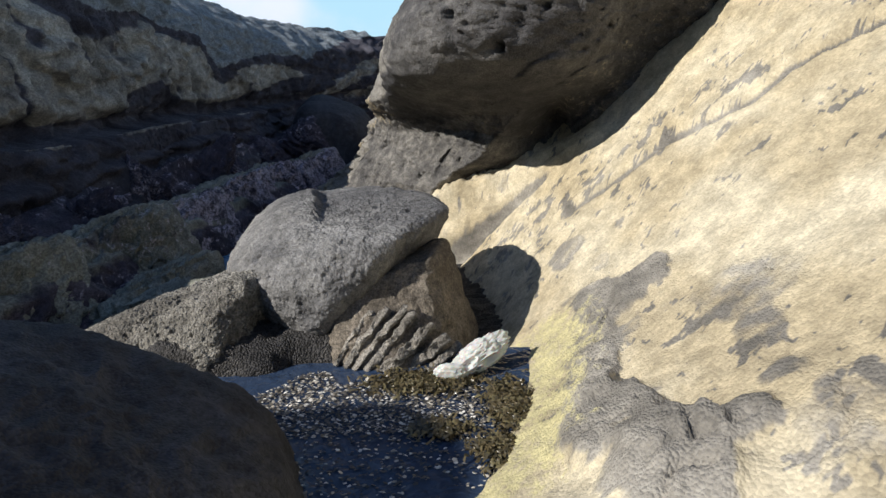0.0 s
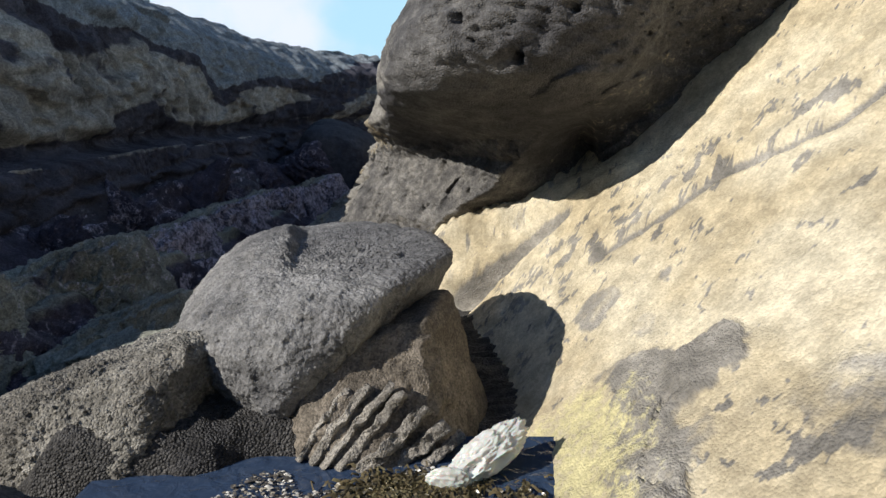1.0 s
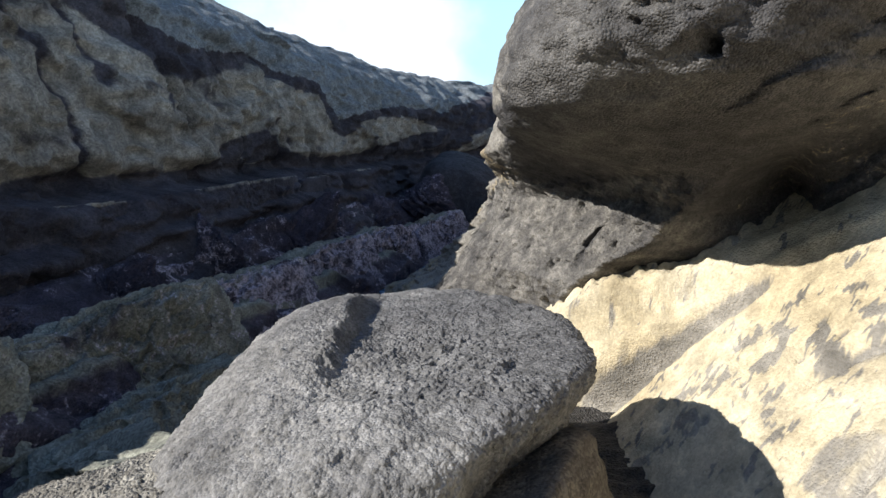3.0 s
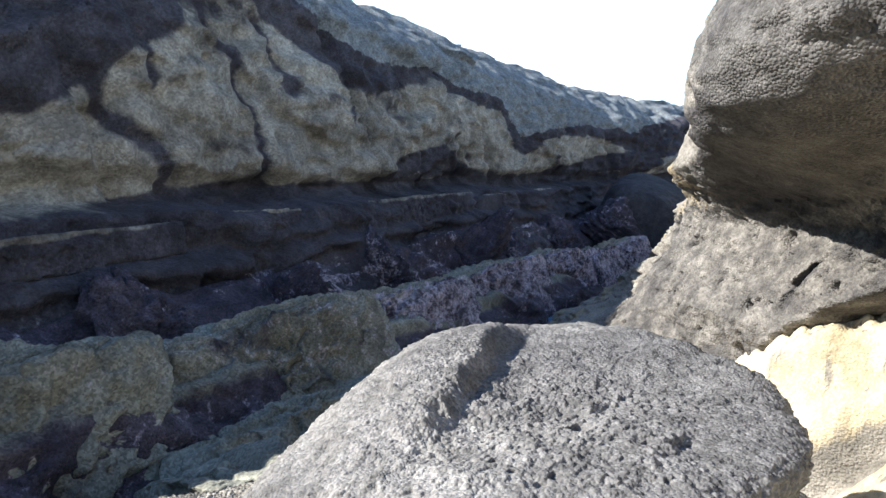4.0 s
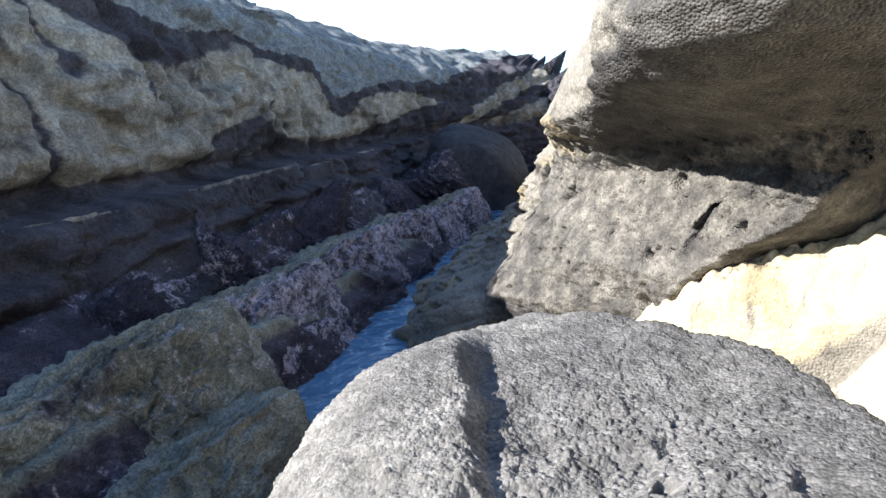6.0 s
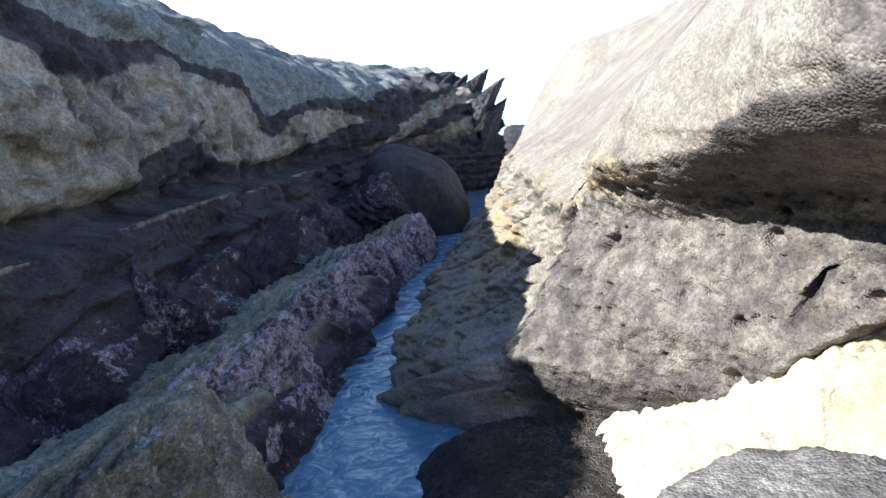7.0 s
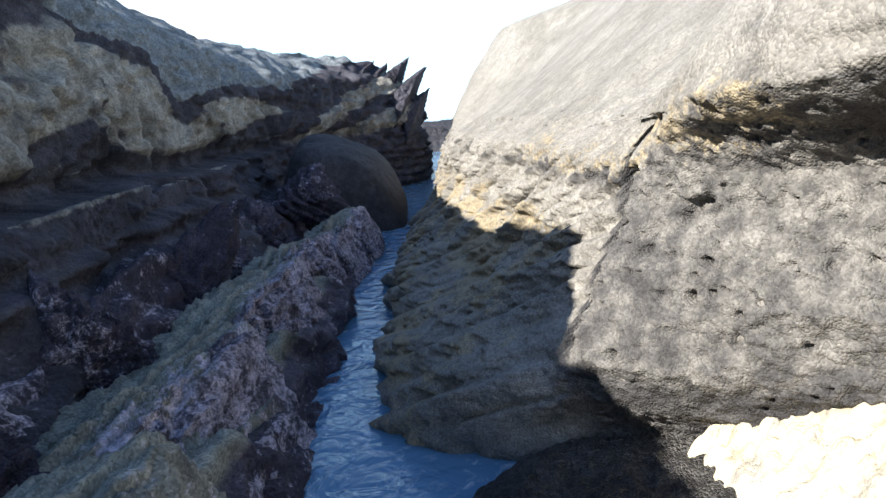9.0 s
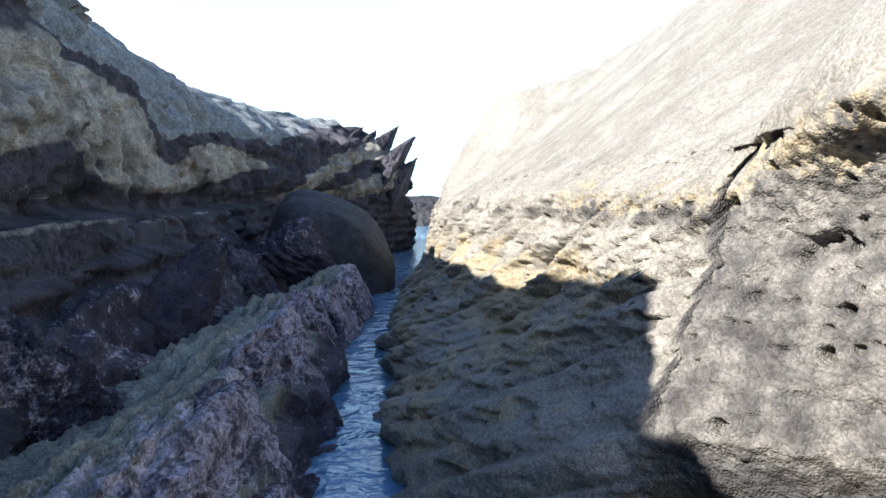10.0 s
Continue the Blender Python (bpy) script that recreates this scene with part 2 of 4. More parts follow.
def water_material(name, colour, ripple, strength, foam):
    m = bpy.data.materials.new(name)
    m.use_nodes = True
    n, l = m.node_tree.nodes, m.node_tree.links
    bsdf = n["Principled BSDF"]
    bsdf.inputs["Base Color"].default_value = (*colour, 1)
    bsdf.inputs["Roughness"].default_value = 0.06
    bsdf.inputs["IOR"].default_value = 1.33
    pos = n.new("ShaderNodeNewGeometry").outputs["Position"]
    t = n.new("ShaderNodeTexNoise")
    l.new(pos, t.inputs["Vector"])
    t.inputs["Scale"].default_value, t.inputs["Detail"].default_value, t.inputs["Distortion"].default_value = ripple, 3.0, 0.6
    b = n.new("ShaderNodeBump")
    b.inputs["Strength"].default_value, b.inputs["Distance"].default_value = strength, 0.03
    l.new(t.outputs[0], b.inputs["Height"])
    l.new(b.outputs[0], bsdf.inputs["Normal"])
    f = n.new("ShaderNodeTexNoise")
    l.new(pos, f.inputs["Vector"])
    f.inputs["Scale"].default_value, f.inputs["Detail"].default_value, f.inputs["Roughness"].default_value, f.inputs["Distortion"].default_value = ripple * 1.3, 8.0, 0.7, 1.5
    lace = n.new("ShaderNodeMapRange")
    l.new(f.outputs[0], lace.inputs[0])
    lace.inputs[1].default_value, lace.inputs[2].default_value, lace.inputs[4].default_value = 0.52, 0.72, foam
    x = n.new("ShaderNodeMix")
    x.data_type = "RGBA"
    l.new(lace.outputs[0], x.inputs[0])
    x.inputs[6].default_value, x.inputs[7].default_value = (*colour, 1), (0.62, 0.70, 0.78, 1)
    l.new(x.outputs[2], bsdf.inputs["Base Color"])
    return m


SEA = water_material("sea_water", (0.12, 0.26, 0.42), 6.0, 0.9, 0.85)
POOL = water_material("pool_water", (0.03, 0.05, 0.095), 14.0, 0.5, 0.05)

# ---- sea bed and sea ----
bed = mesh_ob("ground", [(-2500, -60, -0.8), (2500, -60, -0.8), (2500, 4500, -0.8), (-2500, 4500, -0.8)], np.array([[0, 1, 2, 3]]), DARK)
tagged(bed, "dark sandy sea bed under the water", "ground", kind="structure")
xs = np.concatenate(([-2500, -300, -40], np.linspace(-9, 9, 19), [40, 300, 2500]))
ys = np.concatenate(([-60, -8], np.linspace(-4, 40, 45), [80, 300, 1200, 4500]))
P = np.stack(np.broadcast_arrays(xs[:, None], ys[None, :], np.full((len(xs), len(ys)), 0.05)), -1)
tagged(sheet_ob("water", P, SEA), "blue sea water filling the rocky channel, lightly rippled", "water", kind="structure")

# ---- rock platform between the walls ----
x, y = np.meshgrid(np.concatenate((np.arange(-2.0, -0.2, 0.015), np.arange(-0.2, 3.6, 0.06))), np.concatenate((np.arange(-4.5, 1.5, 0.06), np.arange(1.5, 7.2, 0.015))), indexing="ij")
P = np.stack((x, y, np.zeros_like(x)), -1)
edge_x = -1.42 + 0.12 * vnoise(P * 1.7, 5) + 0.55 * smooth(5.5, 6.1, y)
h = 0.28 * smooth(edge_x - 0.15, edge_x + 0.35, x) * (1 - 0.35 * smooth(4.3, 5.4, y)) - 0.3 * (1 - smooth(edge_x - 0.3, edge_x + 0.1, x))
h = h + 0.04 * fbm(P, 2.5, 4, 0.5, 3) + 0.02 * fbm(P, 12, 3, 0.5, 4) + 0.025 * grit(P, 22, 6)
h = h + 0.22 * smooth(2.34, 2.58, y + 0.12 * vnoise(P * 4, 8)) * smooth(-1.4, -1.1, x) * smooth(3.3, 3.0, y) * smooth(-0.1, -0.3, x)
P[..., 2] = h
tagged(sheet_ob("rock_platform", P, WET), "dark damp rock platform under the boulders", "rock", kind="structure")


# ---- landward cliff ----
CLIFF_LINE = [(4.5, -4.4), (0.5, -4.2), (-2.6, -3.4), (-3.8, -1.2), (-3.8, 1.5), (-3.68, 4.0), (-3.62, 6.5), (-3.6, 9.0), (-3.5, 11.5), (-3.2, 14.2), (-2.4, 16.4), (-1.45, 17.5), (-0.86, 18.1), (-0.76, 19.5), (-2.0, 22.0)]
# below y 7 the crest is out of view, its heights set for their shadows
CREST_Y = (-4.4, -2.0, -0.45, -0.05, 0.4, 1.6, 2.6, 4.12, 4.42, 5.0, 5.7, 8.3, 9.2, 10.4, 12.9, 14.6, 17.3, 18.0, 18.4, 20.0)
CREST_Z = (3.2, 3.9, 3.9, 2.9, 2.4, 2.4, 3.0, 3.05, 3.6, 3.45, 3.3, 3.1, 3.12, 2.95, 2.95, 2.78, 2.62, 2.45, 2.1, 1.4)
# lower and upper limit of the tan bed and foot of the grey top slope, as (y, z)
TAN_FOOT = [(3, 1.0), (4.3, 1.07), (5.13, 1.16), (5.64, 1.22), (6.8, 1.17), (7.4, 1.2), (7.75, 1.3), (8.05, 1.46), (8.75, 1.57), (9.3, 1.34), (9.75, 1.22), (11.3, 1.22), (12.6, 1.4), (14.7, 1.64), (18, 1.9)]
TAN_TOP = [(3, 1.4), (4.3, 1.62), (4.6, 1.8), (4.85, 2.0), (5.17, 2.18), (5.5, 2.6), (6.0, 2.6), (6.55, 2.34), (7.04, 2.02), (7.6, 2.02), (8.1, 2.14), (8.6, 2.29), (8.8, 2.24), (9.4, 2.07), (10.2, 2.03), (10.33, 1.75), (10.6, 1.55), (10.85, 1.5), (11.6, 1.73), (12.2, 1.8), (13.5, 1.86), (14.1, 1.82), (14.7, 1.66), (15.4, 1.7), (18, 1.6)]
GREY_FOOT = [(3, 3.6), (5.2, 3.4), (6.0, 2.95), (6.55, 2.72), (7.04, 2.46), (7.6, 2.32), (8.1, 2.3), (8.8, 2.38), (9.4, 2.22), (10.2, 2.19), (10.45, 2.0), (10.85, 1.72), (11.6, 1.88), (12.2, 1.94), (13.5, 2.05), (14.7, 1.98), (15.4, 2.1), (16.3, 2.3), (18, 2.6)]
LEDGE_Z = (-0.3, 0.1, 0.35, 0.5, 0.62, 0.80, 0.86, 1.00, 1.06, 1.10, 1.20, 1.32, 1.9, 2.2, 2.4)
LEDGE_O = (1.0, 0.95, 0.85, 0.75, 0.55, 0.50, 0.36, 0.34, 0.26, -0.04, -0.08, 0.06, 0.0, -0.06, -0.16)


def landward_cliff():
    s = even_steps(CLIFF_LINE, lambda p: 0.035 if 3 < p[1] < 10.5 else (0.05 if 10 < p[1] < 19 else 0.12))
    c = curve_at(CLIFF_LINE, s)
    d = np.gradient(c, axis=0)
    d /= np.linalg.norm(d, axis=1, keepdims=True)
    out = np.stack((d[:, 1], -d[:, 0]), 1)
    v = np.linspace(0, 1, 150)
    crest = np.interp(c[:, 1], CREST_Y, CREST_Z)
    line = np.stack((c[:, 0], c[:, 1], 0 * s), 1)
    crest = crest + 0.05 * fbm(line, 2.2, 4, 0.6, 31) + 0.10 * ridged(line, 2.6, 3, 32) * smooth(13, 16.5, c[:, 1])
    z = -0.3 + (crest[:, None] + 0.3) * v[None, :]
    at = np.stack(np.broadcast_arrays(c[:, None, 0], c[:, None, 1], z), -1)
    zz = z + 0.10 * fbm(at * (1, 0.6, 0.4), 1.1, 3, 0.5, 41)
    o = np.interp(zz, LEDGE_Z, LEDGE_O)
    far = smooth(11, 14, c[:, 1])[:, None]
    o = o * (1 - (0.5 * far + 0.42 * smooth(14.5, 17, c[:, 1])[:, None]) * (zz < 1.1))
    back = np.maximum(zz - (crest[:, None] - 0.55), 0)
    o = o - 1.1 * back - 0.5 * back ** 2
    # broken beds, joints and weathering
    o = o + 0.17 * fbm(at * (1, 1, 1.3), 0.8, 4, 0.5, 51) + 0.08 * ridged(at * (1, 1, 2.2), 2.4, 4, 52) + 0.02 * fbm(at, 11, 4, 0.6, 53)
    block, tone = cells(at * (1, 1, 1.5), 1.7, 63)
    o = o + 0.16 * (tone - 0.5) * smooth(0.75, 0.5, block) + 0.05 * (cells(at * (1, 1, 1.4), 5.5, 64)[1] - 0.5)
    bedding = zz * 6.5 + 0.5 * vnoise(at * (0.9, 0.9, 0.5), 54)
    o = o + 0.03 * (np.abs((bedding % 1) - 0.5) * 4 - 1) * smooth(1.3, 0.9, zz)
    joint = vnoise(np.stack((0 * z, at[..., 1] * 1.3 + 0.5 * z, 0 * z), -1), 57)
    o = o - 0.10 * smooth(0.12, 0.0, np.abs(joint)) * smooth(0.5, 1.0, z)
    slant = z * 3.2 - at[..., 1] * 1.6 - at[..., 0] * 1.6 + 1.6 * fbm(at, 1.1, 3, 0.5, 55)
    o = o + 0.10 * ridged(at, 1.9, 3, 56) * smooth(12.5, 15, at[..., 1]) + 0.06 * (smooth(0, 0.75, slant % 1) * smooth(1.0, 0.85, slant % 1) - 0.4) * smooth(12.5, 15, at[..., 1])
    gash = 0 * z
    for y1, z1, y2, z2, wide in ((4.35, 2.3, 5.05, 1.15, 0.07), (5.55, 2.6, 6.05, 1.2, 0.05), (6.2, 2.4, 6.35, 1.9, 0.05), (4.9, 2.2, 5.0, 1.8, 0.03), (7.0, 2.3, 7.15, 1.7, 0.03)):
        t = np.clip((z - z1) / (z2 - z1), 0, 1)
        near = np.hypot(at[..., 1] - y1 - (y2 - y1) * t + 0.12 * vnoise(at * 3, 59), z - z1 - (z2 - z1) * t)
        gash = np.maximum(gash, np.exp(-(near / wide) ** 2))
    o = o - 0.04 * gash
    P = np.stack((c[:, None, 0] + out[:, None, 0] * o, c[:, None, 1] + out[:, None, 1] * o, z + 0.02 * fbm(at, 6, 3, 0.5, 58)), -1)
    # the top goes back and down behind
    rows = [P]
    for back_by, drop in ((0.25, 0.02), (0.8, 0.25), (1.4, 1.2), (1.5, 4.0)):
        r = P[:, -1:, :].copy()
        r[..., :2] -= out[:, None, :] * back_by
        r[..., 2] = np.maximum(r[..., 2] - drop, -0.3)
        rows.append(r)
    P = np.concatenate(rows, 1)
    w = 0.035 * fbm(P, 2.4, 3, 0.55, 61) + 0.03 * fbm(P, 9, 3, 0.6, 65)
    y, z = P[..., 1], P[..., 2]
    low = np.interp(y, *zip(*TAN_FOOT))
    high = np.interp(y, *zip(*TAN_TOP))
    grey = np.interp(y, *zip(*GREY_FOOT))
    tan = smooth(-0.05, 0.05, z + w - low) * smooth(-0.06, 0.06, high - z + w)
    streak = fbm(P * (1, 1.2, 2.6), 1.6, 4, 0.6, 62)
    tan = tan * (0.82 + 0.75 * streak)
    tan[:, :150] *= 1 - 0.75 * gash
    # thin pale beds in the dark foot of the cliff, and slanting ones at its far end
    beds = z * 5.2 + 0.35 * vnoise(P * (0.8, 0.8, 0.6), 66) + 0.25 * vnoise(P * 3, 67)
    thin = smooth(0.10, 0.04, np.abs((beds % 1) - 0.5)) * smooth(0.8, 0.95, z) * smooth(low - 0.05, low - 0.2, z) * smooth(-0.1, 0.25, fbm(P, 1.4, 2, 0.5, 68))
    slanted = smooth(0.05, 0.3, vnoise(np.stack((0 * z, 0 * z, z * 3.4 - y * 1.25), -1), 69) + 0.3 * fbm(P, 3, 3, 0.5, 70)) * smooth(13.6, 15.0, y) * smooth(0.9, 1.3, z)
    tan = np.maximum(np.maximum(tan, 0.5 * thin), 0.62 * slanted)
    slope = smooth(-0.04, 0.05, z + w - grey)
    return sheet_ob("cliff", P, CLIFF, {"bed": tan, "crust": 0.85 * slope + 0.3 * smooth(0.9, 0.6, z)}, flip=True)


tagged(landward_cliff(), "tall shaded sea cliff of banded dark and tan rock", "cliff", kind="structure")


# ---- seaward wall with its overhanging brow ----
WALL_LINE = [(3.5, 2.9), (2.05, 3.7), (1.25, 4.1), (0.72, 4.22), (0.3, 4.5), (0.0, 5.0), (-0.3, 5.4), (-0.52, 5.85), (-0.62, 6.4), (-0.6, 8.0), (-0.65, 10.0), (-0.56, 12.5), (-0.38, 14.5), (-0.05, 17.0), (0.8, 19.0), (3.0, 19.5)]
WALL_Z = (-0.3, 0.2, 0.33, 0.5, 0.75, 1.0, 1.15, 1.35, 1.5, 1.65, 1.75, 1.85, 2.2, 2.7)
FLANK = (1.0, 0.86, 0.74, 0.4, 0.15, 0.02, 0.0, -0.3, -0.5, -0.68, -0.80, -0.93, -1.35, -1.95)
FAR_FLANK = (0.5, 0.35, 0.25, 0.18, 0.1, 0.02, -0.1, -0.45, -0.64, -0.86, -1.0, -1.13, -1.5, -2.1)
FAR_END = [(-0.3, 0.3), (0.33, 0.12), (0.75, 0.02), (1.0, -0.02), (1.2, -0.08), (1.45, -0.18), (2.0, -0.5), (2.62, -1.0), (2.8, -1.6), (3.1, -2.1)]
WALL_O = [
    (-0.8, -0.8, -0.8, -0.8, -0.8, -0.8, -0.8, -0.8, -0.7, -0.7, -0.6, -0.6, -0.3, 0.2),
    (-0.6, -0.6, -0.6, -0.6, -0.6, -0.6, -0.55, -0.5, -0.5, -0.45, -0.4, -0.35, -0.1, 0.4),
    (-0.5, -0.5, -0.5, -0.5, -0.5, -0.45, -0.4, -0.35, -0.3, -0.22, -0.12, 0.03, 0.45, 0.5),
    [(-0.3, -0.4), (0.75, -0.4), (1.0, -0.36), (1.15, -0.32), (1.3, -0.2), (1.42, 0.02), (1.52, 0.34), (1.6, 0.52), (1.68, 0.58), (1.85, 0.64), (2.2, 0.62), (2.7, 0.3)],
    [(-0.3, 0.0), (0.5, 0.05), (0.75, 0.05), (1.0, -0.06), (1.15, -0.1), (1.28, 0.0), (1.38, 0.26), (1.46, 0.52), (1.54, 0.66), (1.62, 0.71), (1.75, 0.70), (1.85, 0.66), (2.2, 0.4), (2.7, -0.1)],
    [(-0.3, -0.1), (0.33, -0.05), (0.5, 0.06), (0.75, 0.12), (1.0, -0.02), (1.15, -0.08), (1.26, 0.04), (1.34, 0.24), (1.41, 0.42), (1.48, 0.49), (1.6, 0.44), (1.75, 0.34), (1.85, 0.26), (2.2, -0.05), (2.7, -0.55)],
    [(-0.3, -0.1), (0.2, -0.1), (0.33, 0.02), (0.5, 0.14), (0.75, 0.15), (1.0, 0.02), (1.12, -0.04), (1.22, 0.06), (1.3, 0.21), (1.37, 0.27), (1.5, 0.22), (1.65, 0.12), (1.85, -0.08), (2.2, -0.45), (2.7, -1.05)],
    (0.1, 0.15, 0.30, 0.36, 0.18, 0.0, 0.0, 0.03, -0.1, -0.25, -0.35, -0.45, -0.85, -1.4),
    FLANK, FLANK, (0.8, 0.68, 0.52, 0.32, 0.13, 0.02, -0.05, -0.38, -0.57, -0.77, -0.9, -1.03, -1.42, -2.0), FAR_FLANK, FAR_END, FAR_END, FAR_END, FAR_END,
]
CRACKS = [
    ([(-0.55, 5.95, 1.32), (-0.59, 6.03, 1.18), (-0.63, 6.03, 1.04), (-0.67, 5.98, 0.92), (-0.80, 5.945, 0.75), (-0.90, 5.87, 0.58), (-0.96, 5.83, 0.46)], 0.018, 0.07),
    ([(0.00, 5.03, 0.62), (0.01, 5.02, 0.74), (-0.01, 4.98, 0.90), (0.03, 4.95, 1.00)], 0.018, 0.06),
    ([(-0.40, 5.32, 1.36), (-0.45, 5.60, 1.32), (-0.55, 6.1, 1.24), (-0.60, 6.9, 1.22)], 0.03, 0.02),
    ([(-0.78, 6.3, 0.86), (-0.88, 6.05, 0.73), (-0.93, 5.98, 0.66)], 0.012, 0.03),
]

HOLLOWS = [(-0.42, 5.76, 0.99, 0.035), (-0.57, 5.84, 0.83, 0.032), (-0.52, 5.75, 0.95, 0.03), (-0.46, 5.69, 1.0, 0.026), (-0.74, 6.09, 0.875, 0.02), (-0.88, 6.04, 0.73, 0.02), (-0.10, 5.10, 1.08, 0.035), (-0.43, 5.67, 0.995, 0.03)]


def seaward_wall():
    s = even_steps(WALL_LINE, lambda p: 0.008 if 4.3 < p[1] < 6.4 else 0.014 if 3.0 < p[1] < 7.5 else (0.04 if 2 < p[1] < 13 else 0.1))
    c = curve_at(WALL_LINE, s)
    d = np.gradient(c, axis=0)
    d /= np.linalg.norm(d, axis=1, keepdims=True)
    for _ in range(12):
        d[1:-1] = (d[:-2] + d[1:-1] + d[2:]) / 3
    out = np.stack((-d[:, 1], d[:, 0]), 1)
    z = np.concatenate((np.linspace(-0.3, 0.2, 12)[:-1], np.linspace(0.2, 2.0, 216)[:-1], np.linspace(2.0, 3.1, 30)))
    # profile at each height, smooth along the line
    rows = np.stack([np.interp(z, *zip(*r)) if isinstance(r, list) else np.interp(z, WALL_Z, r) for r in WALL_O])
    o = curve_at(rows, s)
    o = o - np.maximum(z - 2.7, 0)[None, :] * 1.1
    at = np.stack(np.broadcast_arrays(c[:, None, 0], c[:, None, 1], z[None, :]), -1)
    at = at + np.concatenate((out[:, None, :] * o[..., None], 0 * o[..., None]), -1)
    tilt = at[..., 2] - 0.62 * at[..., 0]
    under = smooth(3.7, 2.7, s)[:, None]
    calm = 1 - 0.7 * smooth(1.35, 1.5, z)[None, :] * smooth(5.2, 6.0, s)[:, None]
    o = o + 0.05 * fbm(at, 1.6, 4, 0.5, 71) + 0.028 * ridged(at, 5, 4, 72) * smooth(1.9, 1.2, z)[None, :] + 0.012 * calm * fbm(at, 18, 4, 0.65, 73)
    coarse = smooth(1.45, 1.2, z)[None, :] + smooth(4.1, 3.5, s)[:, None] * smooth(1.55, 1.68, z)[None, :]
    o = o + np.clip(coarse, 0.15, 1) * (0.020 * grit(at, 40, 170) + 0.010 * fbm(at, 20, 3, 0.6, 169) - 0.035 * holes(at, 26, 0.35, 167) * smooth(0.4, 0.9, z)[None, :]) - np.clip(coarse, 0.1, 1) * (0.085 * holes(at, 8, 0.32, 171) + 0.045 * holes(at, 15, 0.4, 172) * smooth(1.5, 1.35, z)[None, :] * smooth(-0.1, 0.25, fbm(at, 2.5, 2, 0.5, 168)))
    o = o + (0.03 * grit(at, 15, 270) + 0.03 * ridged(at, 11, 4, 272)) * smooth(4.1, 3.5, s)[:, None] * smooth(1.58, 1.7, z)[None, :]
    o = o + 0.022 * fbm(at, 9, 4, 0.6, 271) * smooth(6.4, 5.8, s)[:, None]
    beds = at @ np.array(((1, 0, 0), (0, 0.55, 0.8), (0, -0.35, 1.9)))
    o = o + (0.05 * ridged(beds, 2.3, 4, 177) + 0.03 * ridged(beds, 7, 3, 178) + bedding(at, (-0.25, 0.4, 1), 0.12, 0.07, 179)) * smooth(7.0, 8.0, s)[:, None] * smooth(1.3, 0.9, z)[None, :]
    layer = (tilt * 4.2 + 0.5 * vnoise(at * 1.5, 74) + 0.1 * vnoise(at * 9, 76)) % 1
    o = o + 0.06 * smooth(0, 0.8, layer) * smooth(1.0, 0.9, layer) * under * smooth(1.66, 1.58, z)[None, :]
    edge = np.interp(s, (0, 1, 2, 3, 4.0, 5.0, 5.7, 6.2), (2.9, 2.6, 1.85, 1.45, 1.12, 0.66, 0.30, 0.0))[:, None] + 0.05 * fbm(at, 4, 3, 0.5, 176)
    o = o - (0.13 + 0.3 * smooth(2.8, 3.4, s)[:, None] * smooth(5.2, 4.6, s)[:, None]) * smooth(0.03, -0.04, z[None, :] - edge) * smooth(2.0, 3.6, s)[:, None]
    rim = smooth(0.10, 0.0, np.abs(z[None, :] - 1.30 + 0.09 * fbm(at, 3.5, 3, 0.5, 173))) * smooth(5.2, 6.0, s)[:, None]
    o = o + rim * (0.03 * ridged(at, 7, 4, 174) - 0.07 * holes(at, 9, 0.6, 175))
    at = np.stack((c[:, None, 0] + out[:, None, 0] * o, c[:, None, 1] + out[:, None, 1] * o, z[None, :] + 0 * o), -1)
    face = np.concatenate((out, 0 * out[:, :1]), 1)[:, None, :]

    def off(v):
        # distance within the face, with little weight on its depth
        return np.linalg.norm(v - 0.8 * (v * face).sum(-1, keepdims=True) * face, axis=-1)
    for hx, hy, hz, r in HOLLOWS:
        o = o - 1.7 * r * np.exp(-(off(at - (hx, hy, hz) + 0.012 * vnoise(at * 30, 80)[..., None]) / r) ** 6)
    # cracks through the lit block, as lines of (x, y, z)
    lift, crack_shade = 0 * o, 0 * o
    for line, wide, deep in CRACKS:
        pts = np.array(line)
        near = np.full(o.shape, 9.0)
        wob = at + 0.012 * np.stack((vnoise(at * 9, 77), vnoise(at * 9, 78), vnoise(at * 9, 79)), -1)
        for a, b in zip(pts[:-1], pts[1:]):
            t = np.clip(((wob - a) @ (b - a)) / ((b - a) @ (b - a)), 0, 1)
            near = np.minimum(near, off(wob - a - t[..., None] * (b - a)))
        slot = 2.0 * deep * np.exp(-(near / wide) ** 6)
        o, lift = o - slot, lift + 0.8 * slot
        # shade inside the narrow cracks, put into the rock colour
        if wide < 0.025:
            crack_shade = np.maximum(crack_shade, np.exp(-(near / (0.9 * wide)) ** 4))
    P = np.stack((c[:, None, 0] + out[:, None, 0] * o, c[:, None, 1] + out[:, None, 1] * o, z[None, :] + lift), -1)
    rows = [P]
    for back_by, drop in ((0.6, 0.0), (1.6, 0.4), (1.8, 4.0)):
        r = P[:, -1:, :].copy()
        r[..., :2] -= out[:, None, :] * back_by
        r[..., 2] = np.maximum(r[..., 2] - drop, -0.3)
        rows.append(r)
    P = np.concatenate(rows, 1)
    w = 0.12 * fbm(P, 2.0, 4, 0.55, 75)
    sc, zz = s[:, None], P[..., 2]
    w2 = w + 0.10 * fbm(P, 7, 4, 0.6, 275)
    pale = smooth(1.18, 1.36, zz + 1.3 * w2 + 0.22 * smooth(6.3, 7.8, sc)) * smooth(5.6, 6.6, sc)
